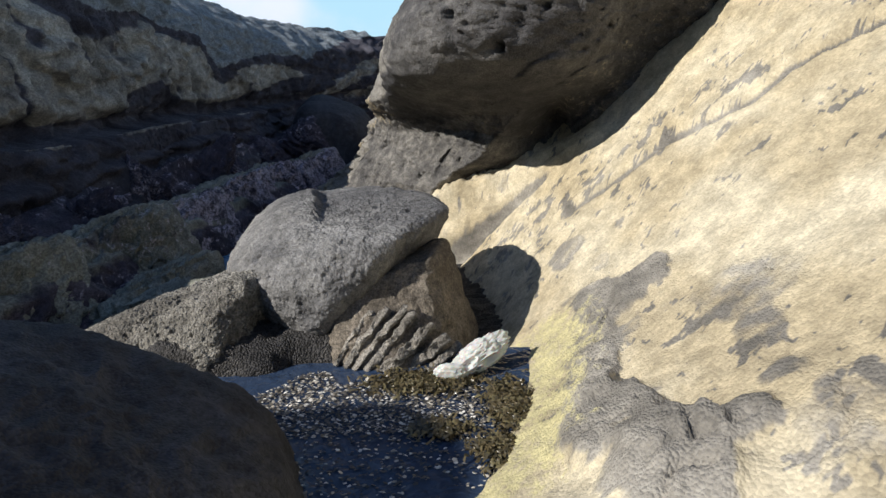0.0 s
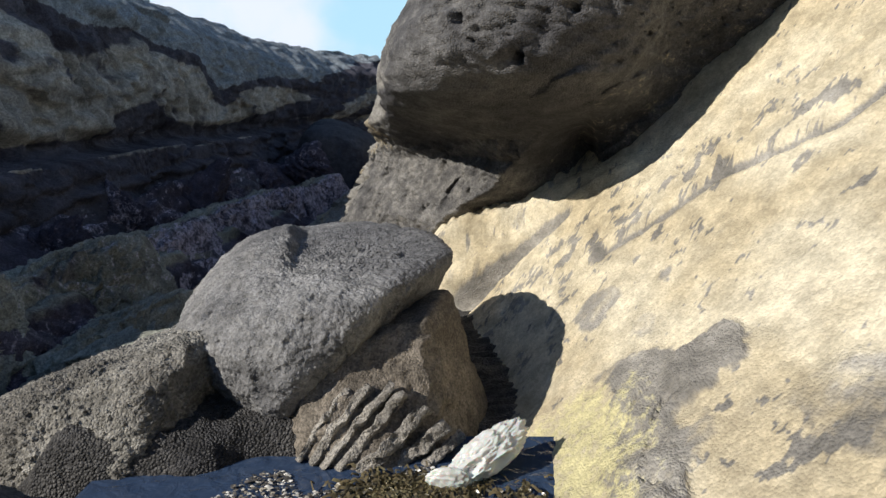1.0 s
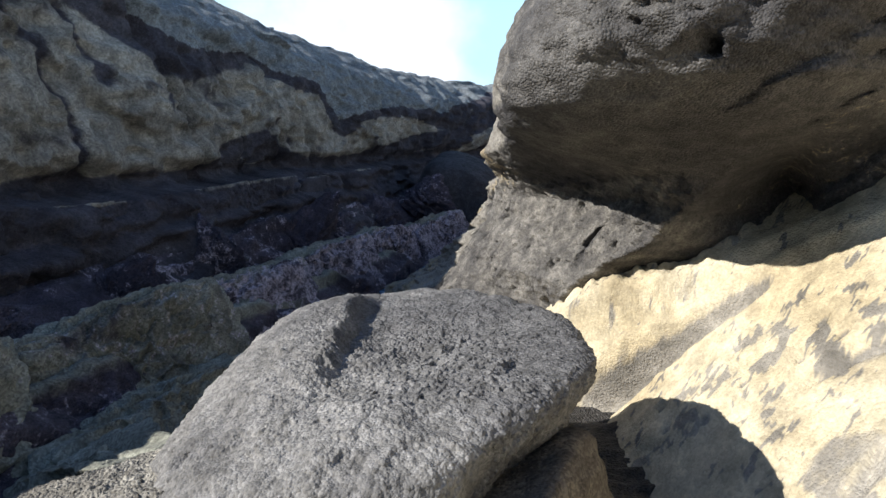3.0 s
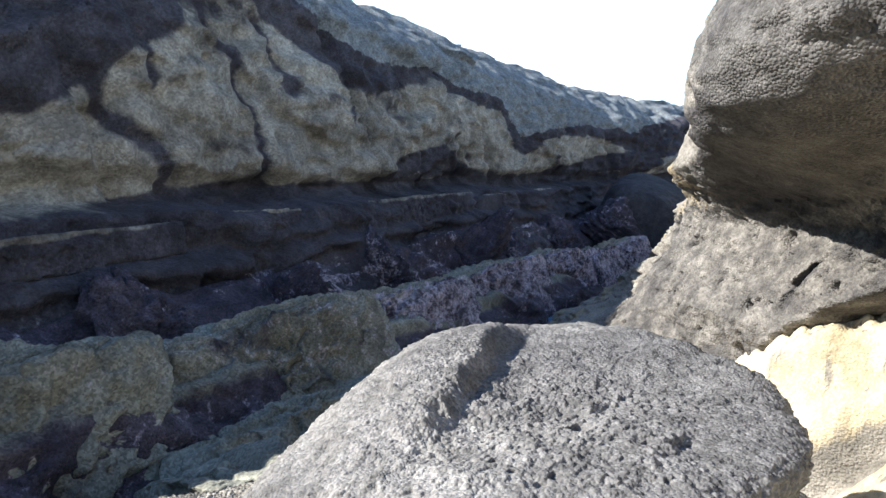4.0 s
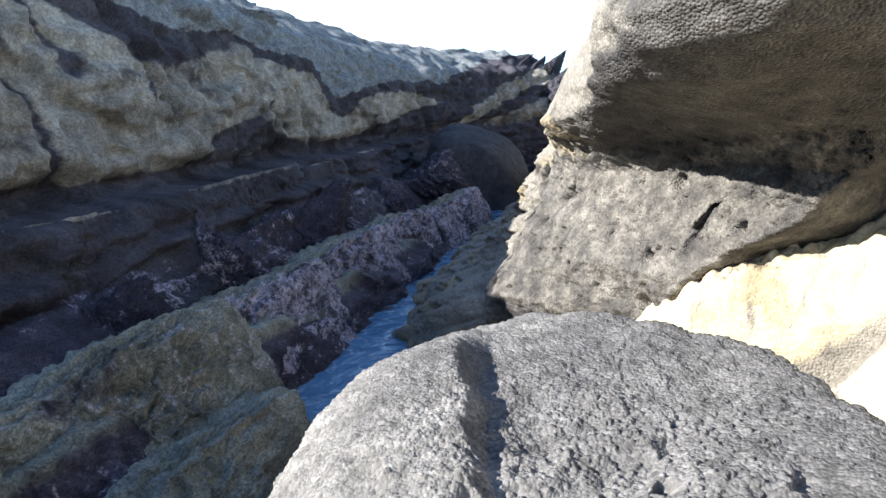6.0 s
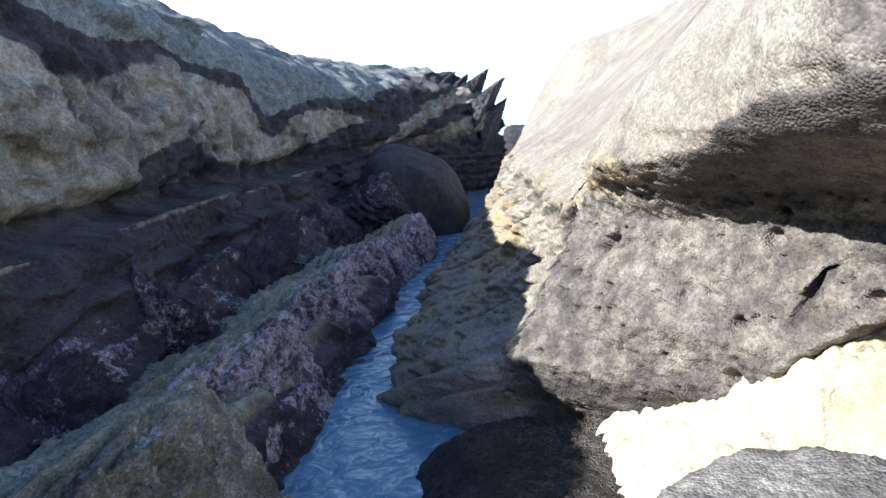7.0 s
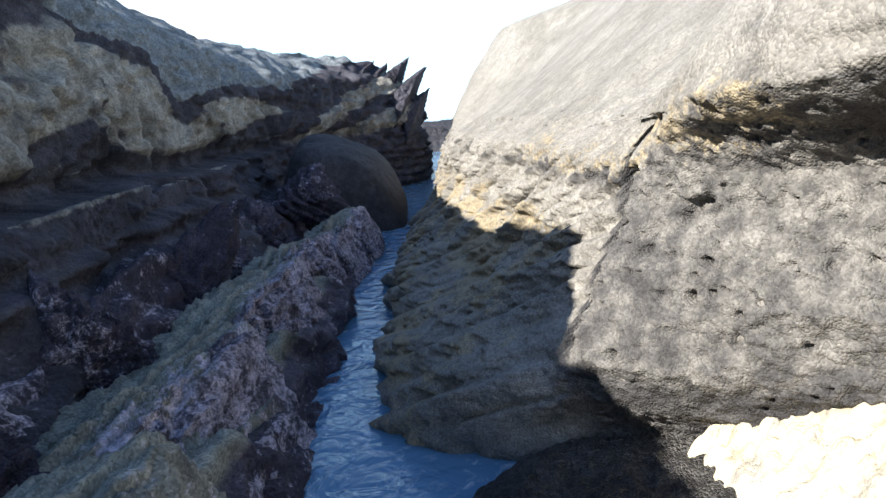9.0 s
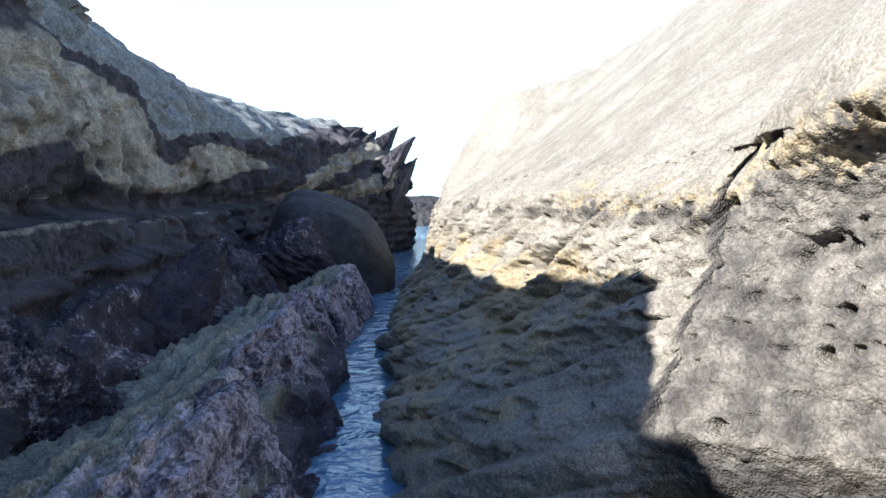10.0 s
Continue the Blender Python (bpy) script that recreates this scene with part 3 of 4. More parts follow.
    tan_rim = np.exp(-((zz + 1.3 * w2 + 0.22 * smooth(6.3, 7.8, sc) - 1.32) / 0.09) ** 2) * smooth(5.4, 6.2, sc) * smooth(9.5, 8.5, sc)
    # the brow's underside keeps the dark colours, so its shade is partly painted
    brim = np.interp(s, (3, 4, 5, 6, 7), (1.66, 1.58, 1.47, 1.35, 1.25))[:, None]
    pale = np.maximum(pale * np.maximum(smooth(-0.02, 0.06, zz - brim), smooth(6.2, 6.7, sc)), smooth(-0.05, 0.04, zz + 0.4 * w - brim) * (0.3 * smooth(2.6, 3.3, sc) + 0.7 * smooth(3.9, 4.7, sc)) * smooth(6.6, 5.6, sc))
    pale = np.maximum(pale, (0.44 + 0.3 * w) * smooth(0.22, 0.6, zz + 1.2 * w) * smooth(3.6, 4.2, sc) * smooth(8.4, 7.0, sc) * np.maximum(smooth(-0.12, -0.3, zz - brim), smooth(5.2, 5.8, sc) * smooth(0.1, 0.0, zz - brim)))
    # shaded flank coloured paler, in place of fill light
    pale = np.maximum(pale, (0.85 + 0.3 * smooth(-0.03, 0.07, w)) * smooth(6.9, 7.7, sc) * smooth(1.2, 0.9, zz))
    edge = np.concatenate((edge, np.repeat(edge[:, -1:], 3, 1)), 1)
    yellow = smooth(0.02, -0.02, P[..., 2] - edge) * smooth(5.9, 5.5, s)[:, None] * (0.30 + 0.5 * w)
    crack_shade = np.concatenate((crack_shade, np.zeros((len(crack_shade), 3))), 1)
    return sheet_ob("rock_wall", P, WALL, {"bed": pale * (1 - crack_shade) - crack_shade, "crust": (1 - crack_shade) * np.maximum(np.maximum(yellow, 0.52 * tan_rim), (0.46 + 0.6 * fbm(P, 3.2, 4, 0.6, 276)) * smooth(7.2, 8.0, sc) * smooth(1.1, 0.8, zz))})


tagged(seaward_wall(), "sunlit grey rock wall with an overhanging brow and pale upper slope", "rock wall", kind="structure")


# ---- yellow sandstone slab ----
# grey crusts: x, y, half widths, how solid, how proud
CRUSTS = [
    (0.63, 2.64, 0.085, 0.26, 1.0, 0.03), (0.78, 2.47, 0.075, 0.11, 1.1, 0.045), (0.63, 3.40, 0.07, 0.15, 0.8, 0.01), (0.56, 2.30, 0.09, 0.26, 0.75, 0.02),
    (0.885, 1.85, 0.10, 0.18, 0.62, 0.012), (0.83, 1.58, 0.055, 0.12, 0.7, 0.012), (0.765, 1.33, 0.05, 0.07, 0.8, 0.01), (0.49, 2.02, 0.085, 0.22, 1.0, 0.05),
    (0.475, 1.58, 0.13, 0.30, 1.1, 0.075), (0.50, 1.25, 0.11, 0.2, 1.0, 0.06), (0.645, 1.25, 0.065, 0.10, 1.1, 0.045), (0.80, 1.06, 0.10, 0.14, 0.6, 0.02),
    (0.85, 3.17, 0.05, 0.07, 0.75, 0.008), (0.72, 2.93, 0.06, 0.14, 0.55, 0.01), (1.02, 3.03, 0.05, 0.10, 0.4, 0.0), (0.36, 1.75, 0.08, 0.25, 0.6, 0.02),
]


def sandstone_slab():
    x, y = np.meshgrid(np.concatenate((np.arange(-0.9, 1.9, 0.011), np.arange(1.9, 3.6, 0.04))), np.concatenate((np.arange(-3.5, 0.8, 0.06), np.arange(0.8, 5.6, 0.011))), indexing="ij")
    at = np.stack((x, y * 0.5, 0 * x), -1)
    xq, yq = np.minimum(x, 1.7), np.maximum(y, 1.2)
    h = 1.008 + 0.3215 * xq - 0.5468 * yq + 0.1279 * xq ** 2 + 0.1562 * xq * yq + 0.0776 * yq ** 2 + 1.1 * np.maximum(x - 1.7, 0)
    h = np.minimum(h, 2.6 + 0.2 * np.maximum(h - 2.6, 0))
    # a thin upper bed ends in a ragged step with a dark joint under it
    ragged = 0.035 * fbm(at, 3.2, 2, 0.5, 81) + 0.012 * fbm(at * (1, 2, 1), 9, 2, 0.5, 80)
    step = (y - np.interp(x, (0.45, 0.655, 0.875, 1.04, 1.2, 1.36, 1.49, 1.75, 2.4), (3.98, 3.85, 3.69, 3.53, 3.36, 3.08, 2.97, 2.5, 1.4))) / 1.5 + ragged
    h = h + 0.022 * smooth(-0.02, 0.05, step) - (0.05 + 0.02 * fbm(at, 5, 2, 0.5, 89)) * np.exp(-((step + 0.006) / 0.016) ** 2) * smooth(0.55, 0.8, x)
    # the ledge under the lit block
    ledge = y - np.interp(x, (-0.5, 0.0, 0.3, 0.47, 0.6, 0.75, 0.9, 1.2), (4.62, 4.575, 4.54, 4.505, 4.455, 4.36, 4.2, 3.9)) + 0.35 * ragged
    rise = np.maximum(0.57 * x - 0.057 * y + 0.897 - h, 0)
    rise = rise + 0.13 * smooth(0.5, 0.0, x) - 0.17 * smooth(0.1, -0.55, x)
    h = h + rise * (0.55 * smooth(-0.02, 0.03, ledge) + 0.45 * smooth(0.07, 0.16, ledge)) - 0.06 * np.exp(-(ledge / 0.02) ** 2) * smooth(0.75, 0.6, x) * smooth(-0.1, 0.1, x)
    foot = np.interp(y, (2.5, 3.5, 4.2, 4.6, 5.2, 6), (-0.05, -0.25, -0.50, -0.74, -0.82, -0.86)) + 0.10 * fbm(at * (1, 2, 1), 4, 4, 0.6, 87)
    h = h - 0.22 * smooth(foot + 0.3, foot, x) * smooth(3.2, 4.2, y) - 0.7 * smooth(foot, foot - 0.2, x)
    near_wall = smooth(3.7, 4.3, y)
    h = h + near_wall * (0.018 * ridged(at * (1, 2, 1), 5, 4, 90) + 0.012 * fbm(at * (1, 2, 1), 18, 3, 0.65, 91) + 0.045 * grit(np.stack((x, y, 0 * x), -1), 17, 97) * smooth(4.62, 4.85, y))
    band = smooth(-0.03, 0.02, step) * smooth(0.34, 0.12, step + 0.15 * fbm(at, 4, 2, 0.5, 88))
    lie = np.stack((x, y * 0.8, 0.5 * x), -1)
    pit = holes(lie, 11, 0.5, 180) + 0.7 * holes(lie, 21, 0.5, 181)
    h = h + 0.03 * fbm(at, 1.5, 4, 0.5, 82) + 0.012 * fbm(lie, 7, 4, 0.6, 83) + 0.006 * fbm(lie, 26, 3, 0.6, 84)
    h = h - (0.25 + 0.75 * np.clip(band, 0, 1)) * (0.03 * pit - 0.010 * ridged(lie, 7, 3, 182))
    grey = 0 * x
    w = fbm(np.stack((x, y * 0.6, 0 * x), -1), 4.5, 4, 0.6, 85)
    chip = fbm(lie, 15, 4, 0.7, 92)
    crack = smooth(0.90, 0.98, ridged(lie, 4.5, 2, 96))
    for cx, cy, rx, ry, solid, proud in CRUSTS:
        q = np.hypot((x - cx) / rx, (y - cy) / ry) + 0.95 * w
        grey = np.maximum(grey, solid * smooth(1.4, 0.72, q + 0.7 * chip))
        # crusts end in a steep edge on the uphill side
        h = h + 0.6 * proud * smooth(1.3, 0.75, q) * (1 + 0.1 * chip) - 0.02 * crack * smooth(0.9, 0.6, q)
    grey = grey * (0.86 + 0.55 * chip)
    flow = fbm(lie, 14, 4, 0.8, 95)
    spread = fbm(at, 1.5, 3, 0.6, 86)
    thick = 0.75 * smooth(-0.05, 0.35, spread) * smooth(1.9, 1.2, x) + 0.75 * np.clip(band, 0, 1)
    grey = np.maximum(grey, 0.78 * smooth(0.35, 0.48, flow + 0.26 * np.clip(thick, 0, 1.0)))
    grey = np.maximum(grey, 0.62 * smooth(0.06, 0.30, fbm(lie, 19, 4, 0.75, 94)) * smooth(4.45, 4.7, y))
    # grey in the pits also paints the shade they would hold
    grey = np.maximum(grey, 0.72 * np.clip(pit, 0, 1) * np.clip(band + 0.25, 0, 1))
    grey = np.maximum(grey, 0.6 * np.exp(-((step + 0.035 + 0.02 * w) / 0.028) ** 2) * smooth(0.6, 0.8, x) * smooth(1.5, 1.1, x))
    # joint and ledge lines: weathered grey that also stands in for slot shade
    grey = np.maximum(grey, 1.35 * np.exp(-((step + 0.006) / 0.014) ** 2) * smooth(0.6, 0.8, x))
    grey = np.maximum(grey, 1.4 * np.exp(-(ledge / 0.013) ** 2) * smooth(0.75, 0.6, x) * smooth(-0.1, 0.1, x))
    P = np.stack((x, y, h), -1)
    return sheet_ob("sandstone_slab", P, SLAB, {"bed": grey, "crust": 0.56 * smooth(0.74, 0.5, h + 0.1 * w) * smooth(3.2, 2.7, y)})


tagged(sandstone_slab(), "sunlit sloping yellow sandstone slab with grey crusted patches", "rock", kind="structure")


# ---- boulders ----
def ball_sheet(n):
    """Unit directions of a cube blown up to a ball, with its quads."""
    a = np.tan(np.linspace(-math.pi / 4, math.pi / 4, n))
    u, v = np.meshgrid(a, a, indexing="ij")
    V, Q = [], []
    for k, sgn in itertools.product(range(3), (-1, 1)):
        p = np.stack((np.full_like(u, sgn), u * sgn, v), -1)
        V.append(np.roll(p, k, axis=-1).reshape(-1, 3))
        Q.append(quads(n, n) + len(Q) * n * n)
    V, Q = np.concatenate(V), np.concatenate(Q)
    key = np.round(V * 1e5).astype(np.int64)
    _, first, inv = np.unique(key, axis=0, return_index=True, return_inverse=True)
    V = V[first]
    return V / np.linalg.norm(V, axis=1, keepdims=True), inv.ravel()[Q]


def boulder(name, centre, faces, material, n=70, sharp=9, rough=(0.03, 0.012, 0.004), seed=0, attrs=None, carve=None, gritty=0.0, strata=None):
    """A boulder bounded by faces (normal, a point on it), its edges worn round."""
    D, Q = ball_sheet(n)
    c = np.array(centre)
    total = 0
    for normal, point in faces:
        k = np.array(normal, float)
        k /= np.linalg.norm(k)
        dist = max(k @ (np.array(point) - c), 0.02)
        total = total + np.maximum(D @ k, 0) ** sharp / dist ** sharp
    V = c + D * (total ** (-1 / sharp))[:, None]
    V = V + D * (rough[0] * fbm(V, 2.6, 3, 0.5, seed) + rough[1] * ridged(V, 8, 3, seed + 1) + rough[2] * fbm(V, 40, 2, 0.6, seed + 2))[:, None]
    if gritty:
        V = V + D * (gritty * (1.0 * grit(V, 78, seed + 5) + 0.35 * grit(V, 34, seed + 9) + 0.22 * fbm(V, 30, 3, 0.75, seed + 8)) - 2.6 * gritty * holes(V, 10, 0.13, seed + 6) - 1.5 * gritty * holes(V, 24, 0.2, seed + 7))[:, None]
    if strata:
        V = V + D * bedding(V, *strata, seed)[:, None]
    if carve:
        V = carve(V, D)
    return mesh_ob(name, V, Q, material, attrs=attrs(V) if attrs else None)


def knob(V, D):
    """A raised shoulder on the boulder's top, with a sharp edge on one side."""
    a, b = np.array((-0.70, 3.95)), np.array((-0.57, 2.95))
    along = np.clip((V[:, :2] - a) @ (b - a) / ((b - a) @ (b - a)), -0.2, 1.2)
    side = (V[:, :2] - a) @ np.array((b[1] - a[1], a[0] - b[0])) / np.linalg.norm(b - a) + 0.035 * vnoise(V * 5, 99) + 0.01 * vnoise(V * 19, 98)
    V[:, 2] += (0.042 * smooth(-0.03, 0.03, side) * smooth(0.45, 0.03, side) - 0.012 * smooth(-0.2, -0.03, side) * smooth(0.02, -0.04, side)) * smooth(1.1, 0.6, along) * smooth(0.0, 0.35, along) * smooth(0.6, 0.85, V[:, 2])
    return V


tagged(boulder("boulder", (-0.45, 3.25, 0.62), [
    ((-0.03, -0.03, 1), (-0.3, 3.3, 0.905)), ((0.62, 0.58, 0.45), (0.05, 3.62, 0.89)), ((-0.6, -0.65, -0.45), (-0.60, 2.60, 0.60)), ((-0.42, -0.2, 0.87), (-0.80, 3.05, 0.80)), ((-1, -0.15, 0.25), (-1.0, 3.0, 0.62)),
    ((-0.55, -0.8, 0.3), (-0.80, 2.58, 0.66)), ((0, -0.75, 0.65), (-0.13, 2.72, 0.88)), ((0.1, -1, 0.05), (-0.35, 2.50, 0.6)),
    ((0.8, -0.35, -0.5), (-0.21, 2.62, 0.87)), ((1, 0.1, -0.35), (0.09, 3.3, 0.9)), ((0, 1, 0.2), (-0.5, 4.12, 0.8)),
    ((-0.7, 0.6, 0.3), (-0.95, 3.8, 0.75)), ((0, 0, -1), (0, 3, 0.2)), ((0.8, 0, -0.6), (-0.12, 3.2, 0.5)),
], GREY, n=240, rough=(0.04, 0.016, 0.003), seed=100, carve=knob, gritty=0.009), "large pitted dark grey boulder with a shouldered rounded top", "boulder")

tagged(boulder("boulder", (-1.2, 2.8, 0.3), [
    ((-0.2, -0.7, 0.65), (-0.95, 2.5, 0.56)), ((-0.35, 0.05, 0.93), (-1.1, 2.65, 0.62)), ((-1, 0, 0.2), (-1.8, 2.9, 0.3)),
    ((1, -0.3, -0.05), (-0.85, 2.5, 0.5)), ((0, 1, 0.3), (-1.1, 3.3, 0.4)), ((0, 0, -1), (-1, 3, -0.1)), ((-0.3, -1, 0.1), (-0.85, 2.38, 0.4)),
], GRAVEL, n=110, rough=(0.04, 0.02, 0.008), seed=120, gritty=0.016), "low gritty conglomerate boulder beside the large grey one", "boulder")

tagged(boulder("boulder", (-1.05, 1.1, 0.45), [
    ((0, 0.05, 1), (-0.9, 1.6, 0.925)), ((0.5, 0.05, 0.86), (-0.64, 1.6, 0.745)), ((0.94, 0.25, 0.22), (-0.42, 1.6, 0.6)),
    ((-0.1, 1, 0.25), (-0.9, 1.75, 0.75)), ((-1, 0, 0.1), (-1.9, 1.2, 0.5)), ((0, -1, 0.1), (-1, 0.3, 0.5)), ((0, 0, -1), (-1, 1, 0.0)),
], DARK, n=90, sharp=16, rough=(0.035, 0.02, 0.006), seed=140), "smooth dark shaded boulder beside the tide pool", "boulder")

tagged(boulder("boulder", (-1.95, 12.5, 0.6), [
    ((0.4, -0.2, 1), (-2.2, 12.5, 1.2)), ((0.9, -0.2, 0.5), (-1.45, 12.3, 0.6)), ((-0.8, -0.1, 0.8), (-2.7, 12.6, 1.1)), ((0.1, -1, 0.1), (-1.9, 11.9, 0.6)),
    ((0, 1, 0), (-2, 13.2, 0.6)), ((-1, 0, 0), (-2.8, 12.5, 0.6)), ((1, 0, -0.4), (-1.2, 12.2, 0.2)), ((0, 0, -1), (-2, 12, -0.4)),
], DARK, n=50, sharp=5, rough=(0.03, 0.01, 0.003), seed=160), "big smooth rounded dark boulder wedged in the channel", "boulder")


# ---- low ridges along the channel ----
def shore_ridge(name, line, left, right, seed, attrs):
    """A long low ridge: crest points (x, y, z), half widths to the left and right."""
    s = even_steps(line, lambda p: 0.03)
    c = curve_at(line, s)
    v = np.linspace(-1, 1, 64)
    off = np.where(v < 0, v * left, v * right)[None, :] + 0 * s[:, None]
    fall = np.abs(v)[None, :] ** 1.6
    base = -0.35
    z = c[:, None, 2] - (c[:, None, 2] - base) * fall
    end = smooth(0, 0.35, s)[:, None] * smooth(len(line) - 1, len(line) - 1.25, s)[:, None]
    z = base + (z - base) * end ** 0.5
    P = np.stack((c[:, None, 0] + off, c[:, None, 1] + 0 * off, z), -1)
    n = sheet_normals(P)
    n = n * np.sign(n[..., 2:3] + 1e-6)
    P = P + n * (0.10 * fbm(P * (1, 0.6, 1), 1.8, 4, 0.55, seed) + 0.05 * ridged(P * (1, 0.5, 1), 3.6, 4, seed + 1) + 0.018 * fbm(P, 16, 3, 0.6, seed + 2))[..., None]
    P = P + n * bedding(P, (0.85, -0.1, 0.5), 0.11, 0.055, seed)[..., None]
    return sheet_ob(name, P, SHORE, attrs(P, v))


D_LINE = [(-2.2, 2.4, 0.35), (-2.2, 3.4, 0.45), (-2.2, 4.2, 0.4), (-2.18, 5.4, 0.33), (-2.15, 6.5, 0.28), (-2.1, 7.9, 0.26), (-2.0, 9.5, 0.22), (-1.9, 10.9, 0.25)]
tagged(shore_ridge("rock_ridge", D_LINE, 0.36, 0.36, 200, lambda P, v: {"bed": smooth(0.35, -0.1, v)[None, :] * smooth(-0.75, -0.35, v)[None, :] * smooth(0.1, 0.3, P[..., 2]), "crust": smooth(-0.1, 0.3, v)[None, :] * 0.3 + 0 * P[..., 2]}),
       "low ridge of olive rock crusted pale purple along the channel", "rock ridge", kind="structure")
E_LINE = [(-3.1, 2.8, 0.6), (-3.1, 3.8, 0.6), (-3.05, 4.8, 0.6), (-3.0, 6.1, 0.58), (-2.95, 7.5, 0.64), (-3.0, 9.2, 0.6), (-2.9, 10.8, 0.6), (-2.8, 12.2, 0.5)]
tagged(shore_ridge("rock_ridge", E_LINE, 0.6, 0.5, 230, lambda P, v: {"bed": 0.1 + 0 * P[..., 2], "crust": 0.28 + 0.42 * fbm(P, 2.2, 3, 0.5, 34)}),
       "dark broken ridge at the foot of the cliff", "rock ridge", kind="structure")

# ---- tide pool ----
x, y = np.meshgrid(np.linspace(-1.0, 0.6, 40), np.linspace(0.2, 2.7, 60), indexing="ij")
tagged(sheet_ob("pool_water", np.stack((x, y, 0.40 + 0 * x), -1), POOL), "shallow tide pool among the rocks", "water", kind="structure")


# ---- tilted slabs that top the channel ridge ----
def ridge_slab(a, b, z0, z1, wide, thick, seed, lean=0.5, crust=0.5, olive=0.0, top=1.0):
    """A tilted slab of shore rock lying from a to b (x, y), its top from z0 to z1, olive above and crusted purple on its channel side."""
    a, b = np.array(a), np.array(b)
    d = (b - a) / np.linalg.norm(b - a)
    n = np.array((d[1], -d[0]))
    mid = (a + b) / 2
    zm = (z0 + z1) / 2
    rise = (z1 - z0) / np.linalg.norm(b - a)
    c = (*mid, zm - thick / 2)
    up = (-lean * n[0] * 0.5 - rise * d[0], -lean * n[1] * 0.5 - rise * d[1], 1)
    faces = [
        (up, (*mid, zm)), ((-up[0], -up[1], -1), (*mid, zm - thick)),
        ((n[0], n[1], 0.35), (*(mid + n * wide / 2), zm - thick * 0.3)), ((-n[0], -n[1], 0.2), (*(mid - n * wide / 2), zm - thick * 0.3)),
        ((d[0], d[1], 0.2), (*b, z1 - thick * 0.3)), ((-d[0], -d[1], 0.2), (*a, z0 - thick * 0.3)),
        ((n[0] + d[0], n[1] + d[1], 0.5), (*(mid + n * wide * 0.42 + d * np.linalg.norm(b - a) * 0.40), zm - 0.05)),
    ]

    def zones(V):
        side = (V[:, :2] - mid) @ n / wide
        bed = top * smooth(0.5, 0.05, side + 0.25 * fbm(V, 3, 3, 0.5, seed)) * smooth(zm - thick, zm - thick * 0.4, V[:, 2])
        return {"bed": np.maximum(bed, olive + 0.5 * fbm(V, 5, 3, 0.6, seed + 4)), "crust": (crust + 0.02) * smooth(-0.15, 0.3, side + 0.2 * fbm(V, 4, 3, 0.6, seed + 6))}
    return boulder("rock_slab", c, faces, SHORE, n=84, sharp=15, rough=(0.07, 0.04, 0.012), seed=seed, attrs=zones, strata=((n[0] * 0.9, n[1] * 0.9, 0.55), 0.085, 0.05))


for args in (((-2.15, 9.3), (-1.86, 10.95), 0.38, 0.50, 0.5, 0.5, 300), ((-2.46, 7.9), (-2.16, 9.7), 0.40, 0.42, 0.52, 0.5, 305), ((-2.52, 6.5), (-2.22, 8.1), 0.38, 0.52, 0.54, 0.55, 310),
             ((-2.62, 5.2), (-2.3, 6.7), 0.42, 0.50, 0.6, 0.6, 320), ((-2.5, 3.9), (-2.25, 5.3), 0.52, 0.60, 0.6, 0.7, 330, 0.5, 0.3, 0.75), ((-2.6, 2.6), (-2.3, 3.9), 0.56, 0.63, 0.7, 0.7, 335, 0.5, 0.25, 0.8),
             ((-2.0, 3.6), (-1.85, 5.0), 0.30, 0.26, 0.5, 0.5, 340, 0.5, 0.2, 0.95), ((-1.98, 3.72), (-1.25, 3.36), 0.22, 0.50, 0.3, 0.16, 342, -0.3, 0.1, 0.9), ((-2.2, 5.5), (-2.1, 6.4), 0.20, 0.24, 0.36, 0.5, 345), ((-2.26, 6.5), (-2.18, 7.4), 0.16, 0.26, 0.3, 0.5, 347)):
    tagged(ridge_slab(*args), "tilted slab of olive rock with pale purple crust", "rock", group="slabs along the channel")
def ledge_block(y0, y1, z0, z1, x, thick, seed):
    """A smooth-faced block of a bed that juts from the cliff, with a paler upper lip."""
    ym, zm, rise = (y0 + y1) / 2, (z0 + z1) / 2, (z1 - z0) / (y1 - y0)
    faces = [((-0.25, -rise, 1), (x, ym, zm)), ((1, 0, 0.12), (x, ym, zm - 0.1)), ((0.3, rise, -1), (x, ym, zm - thick)), ((-1, 0, 0), (x - 0.6, ym, zm)),
             ((0.3, 1, 0.1), (x, y1, zm - 0.1)), ((0.25, -1, 0.15), (x, y0, zm - 0.1))]

    def zones(V):
        top = zm + rise * (V[:, 1] - ym)
        lip = smooth(-0.05, -0.015, V[:, 2] - top + 0.03 * fbm(V, 4, 3, 0.6, seed)) * smooth(x - 0.11, x - 0.05, V[:, 0])
        return {"bed": 0.55 * lip, "crust": 0.05 + 0 * V[:, 2]}
    return boulder("rock", (x - 0.25, ym, zm - thick / 2), faces, CLIFF, n=70, sharp=24, rough=(0.035, 0.03, 0.012), seed=seed, attrs=zones)


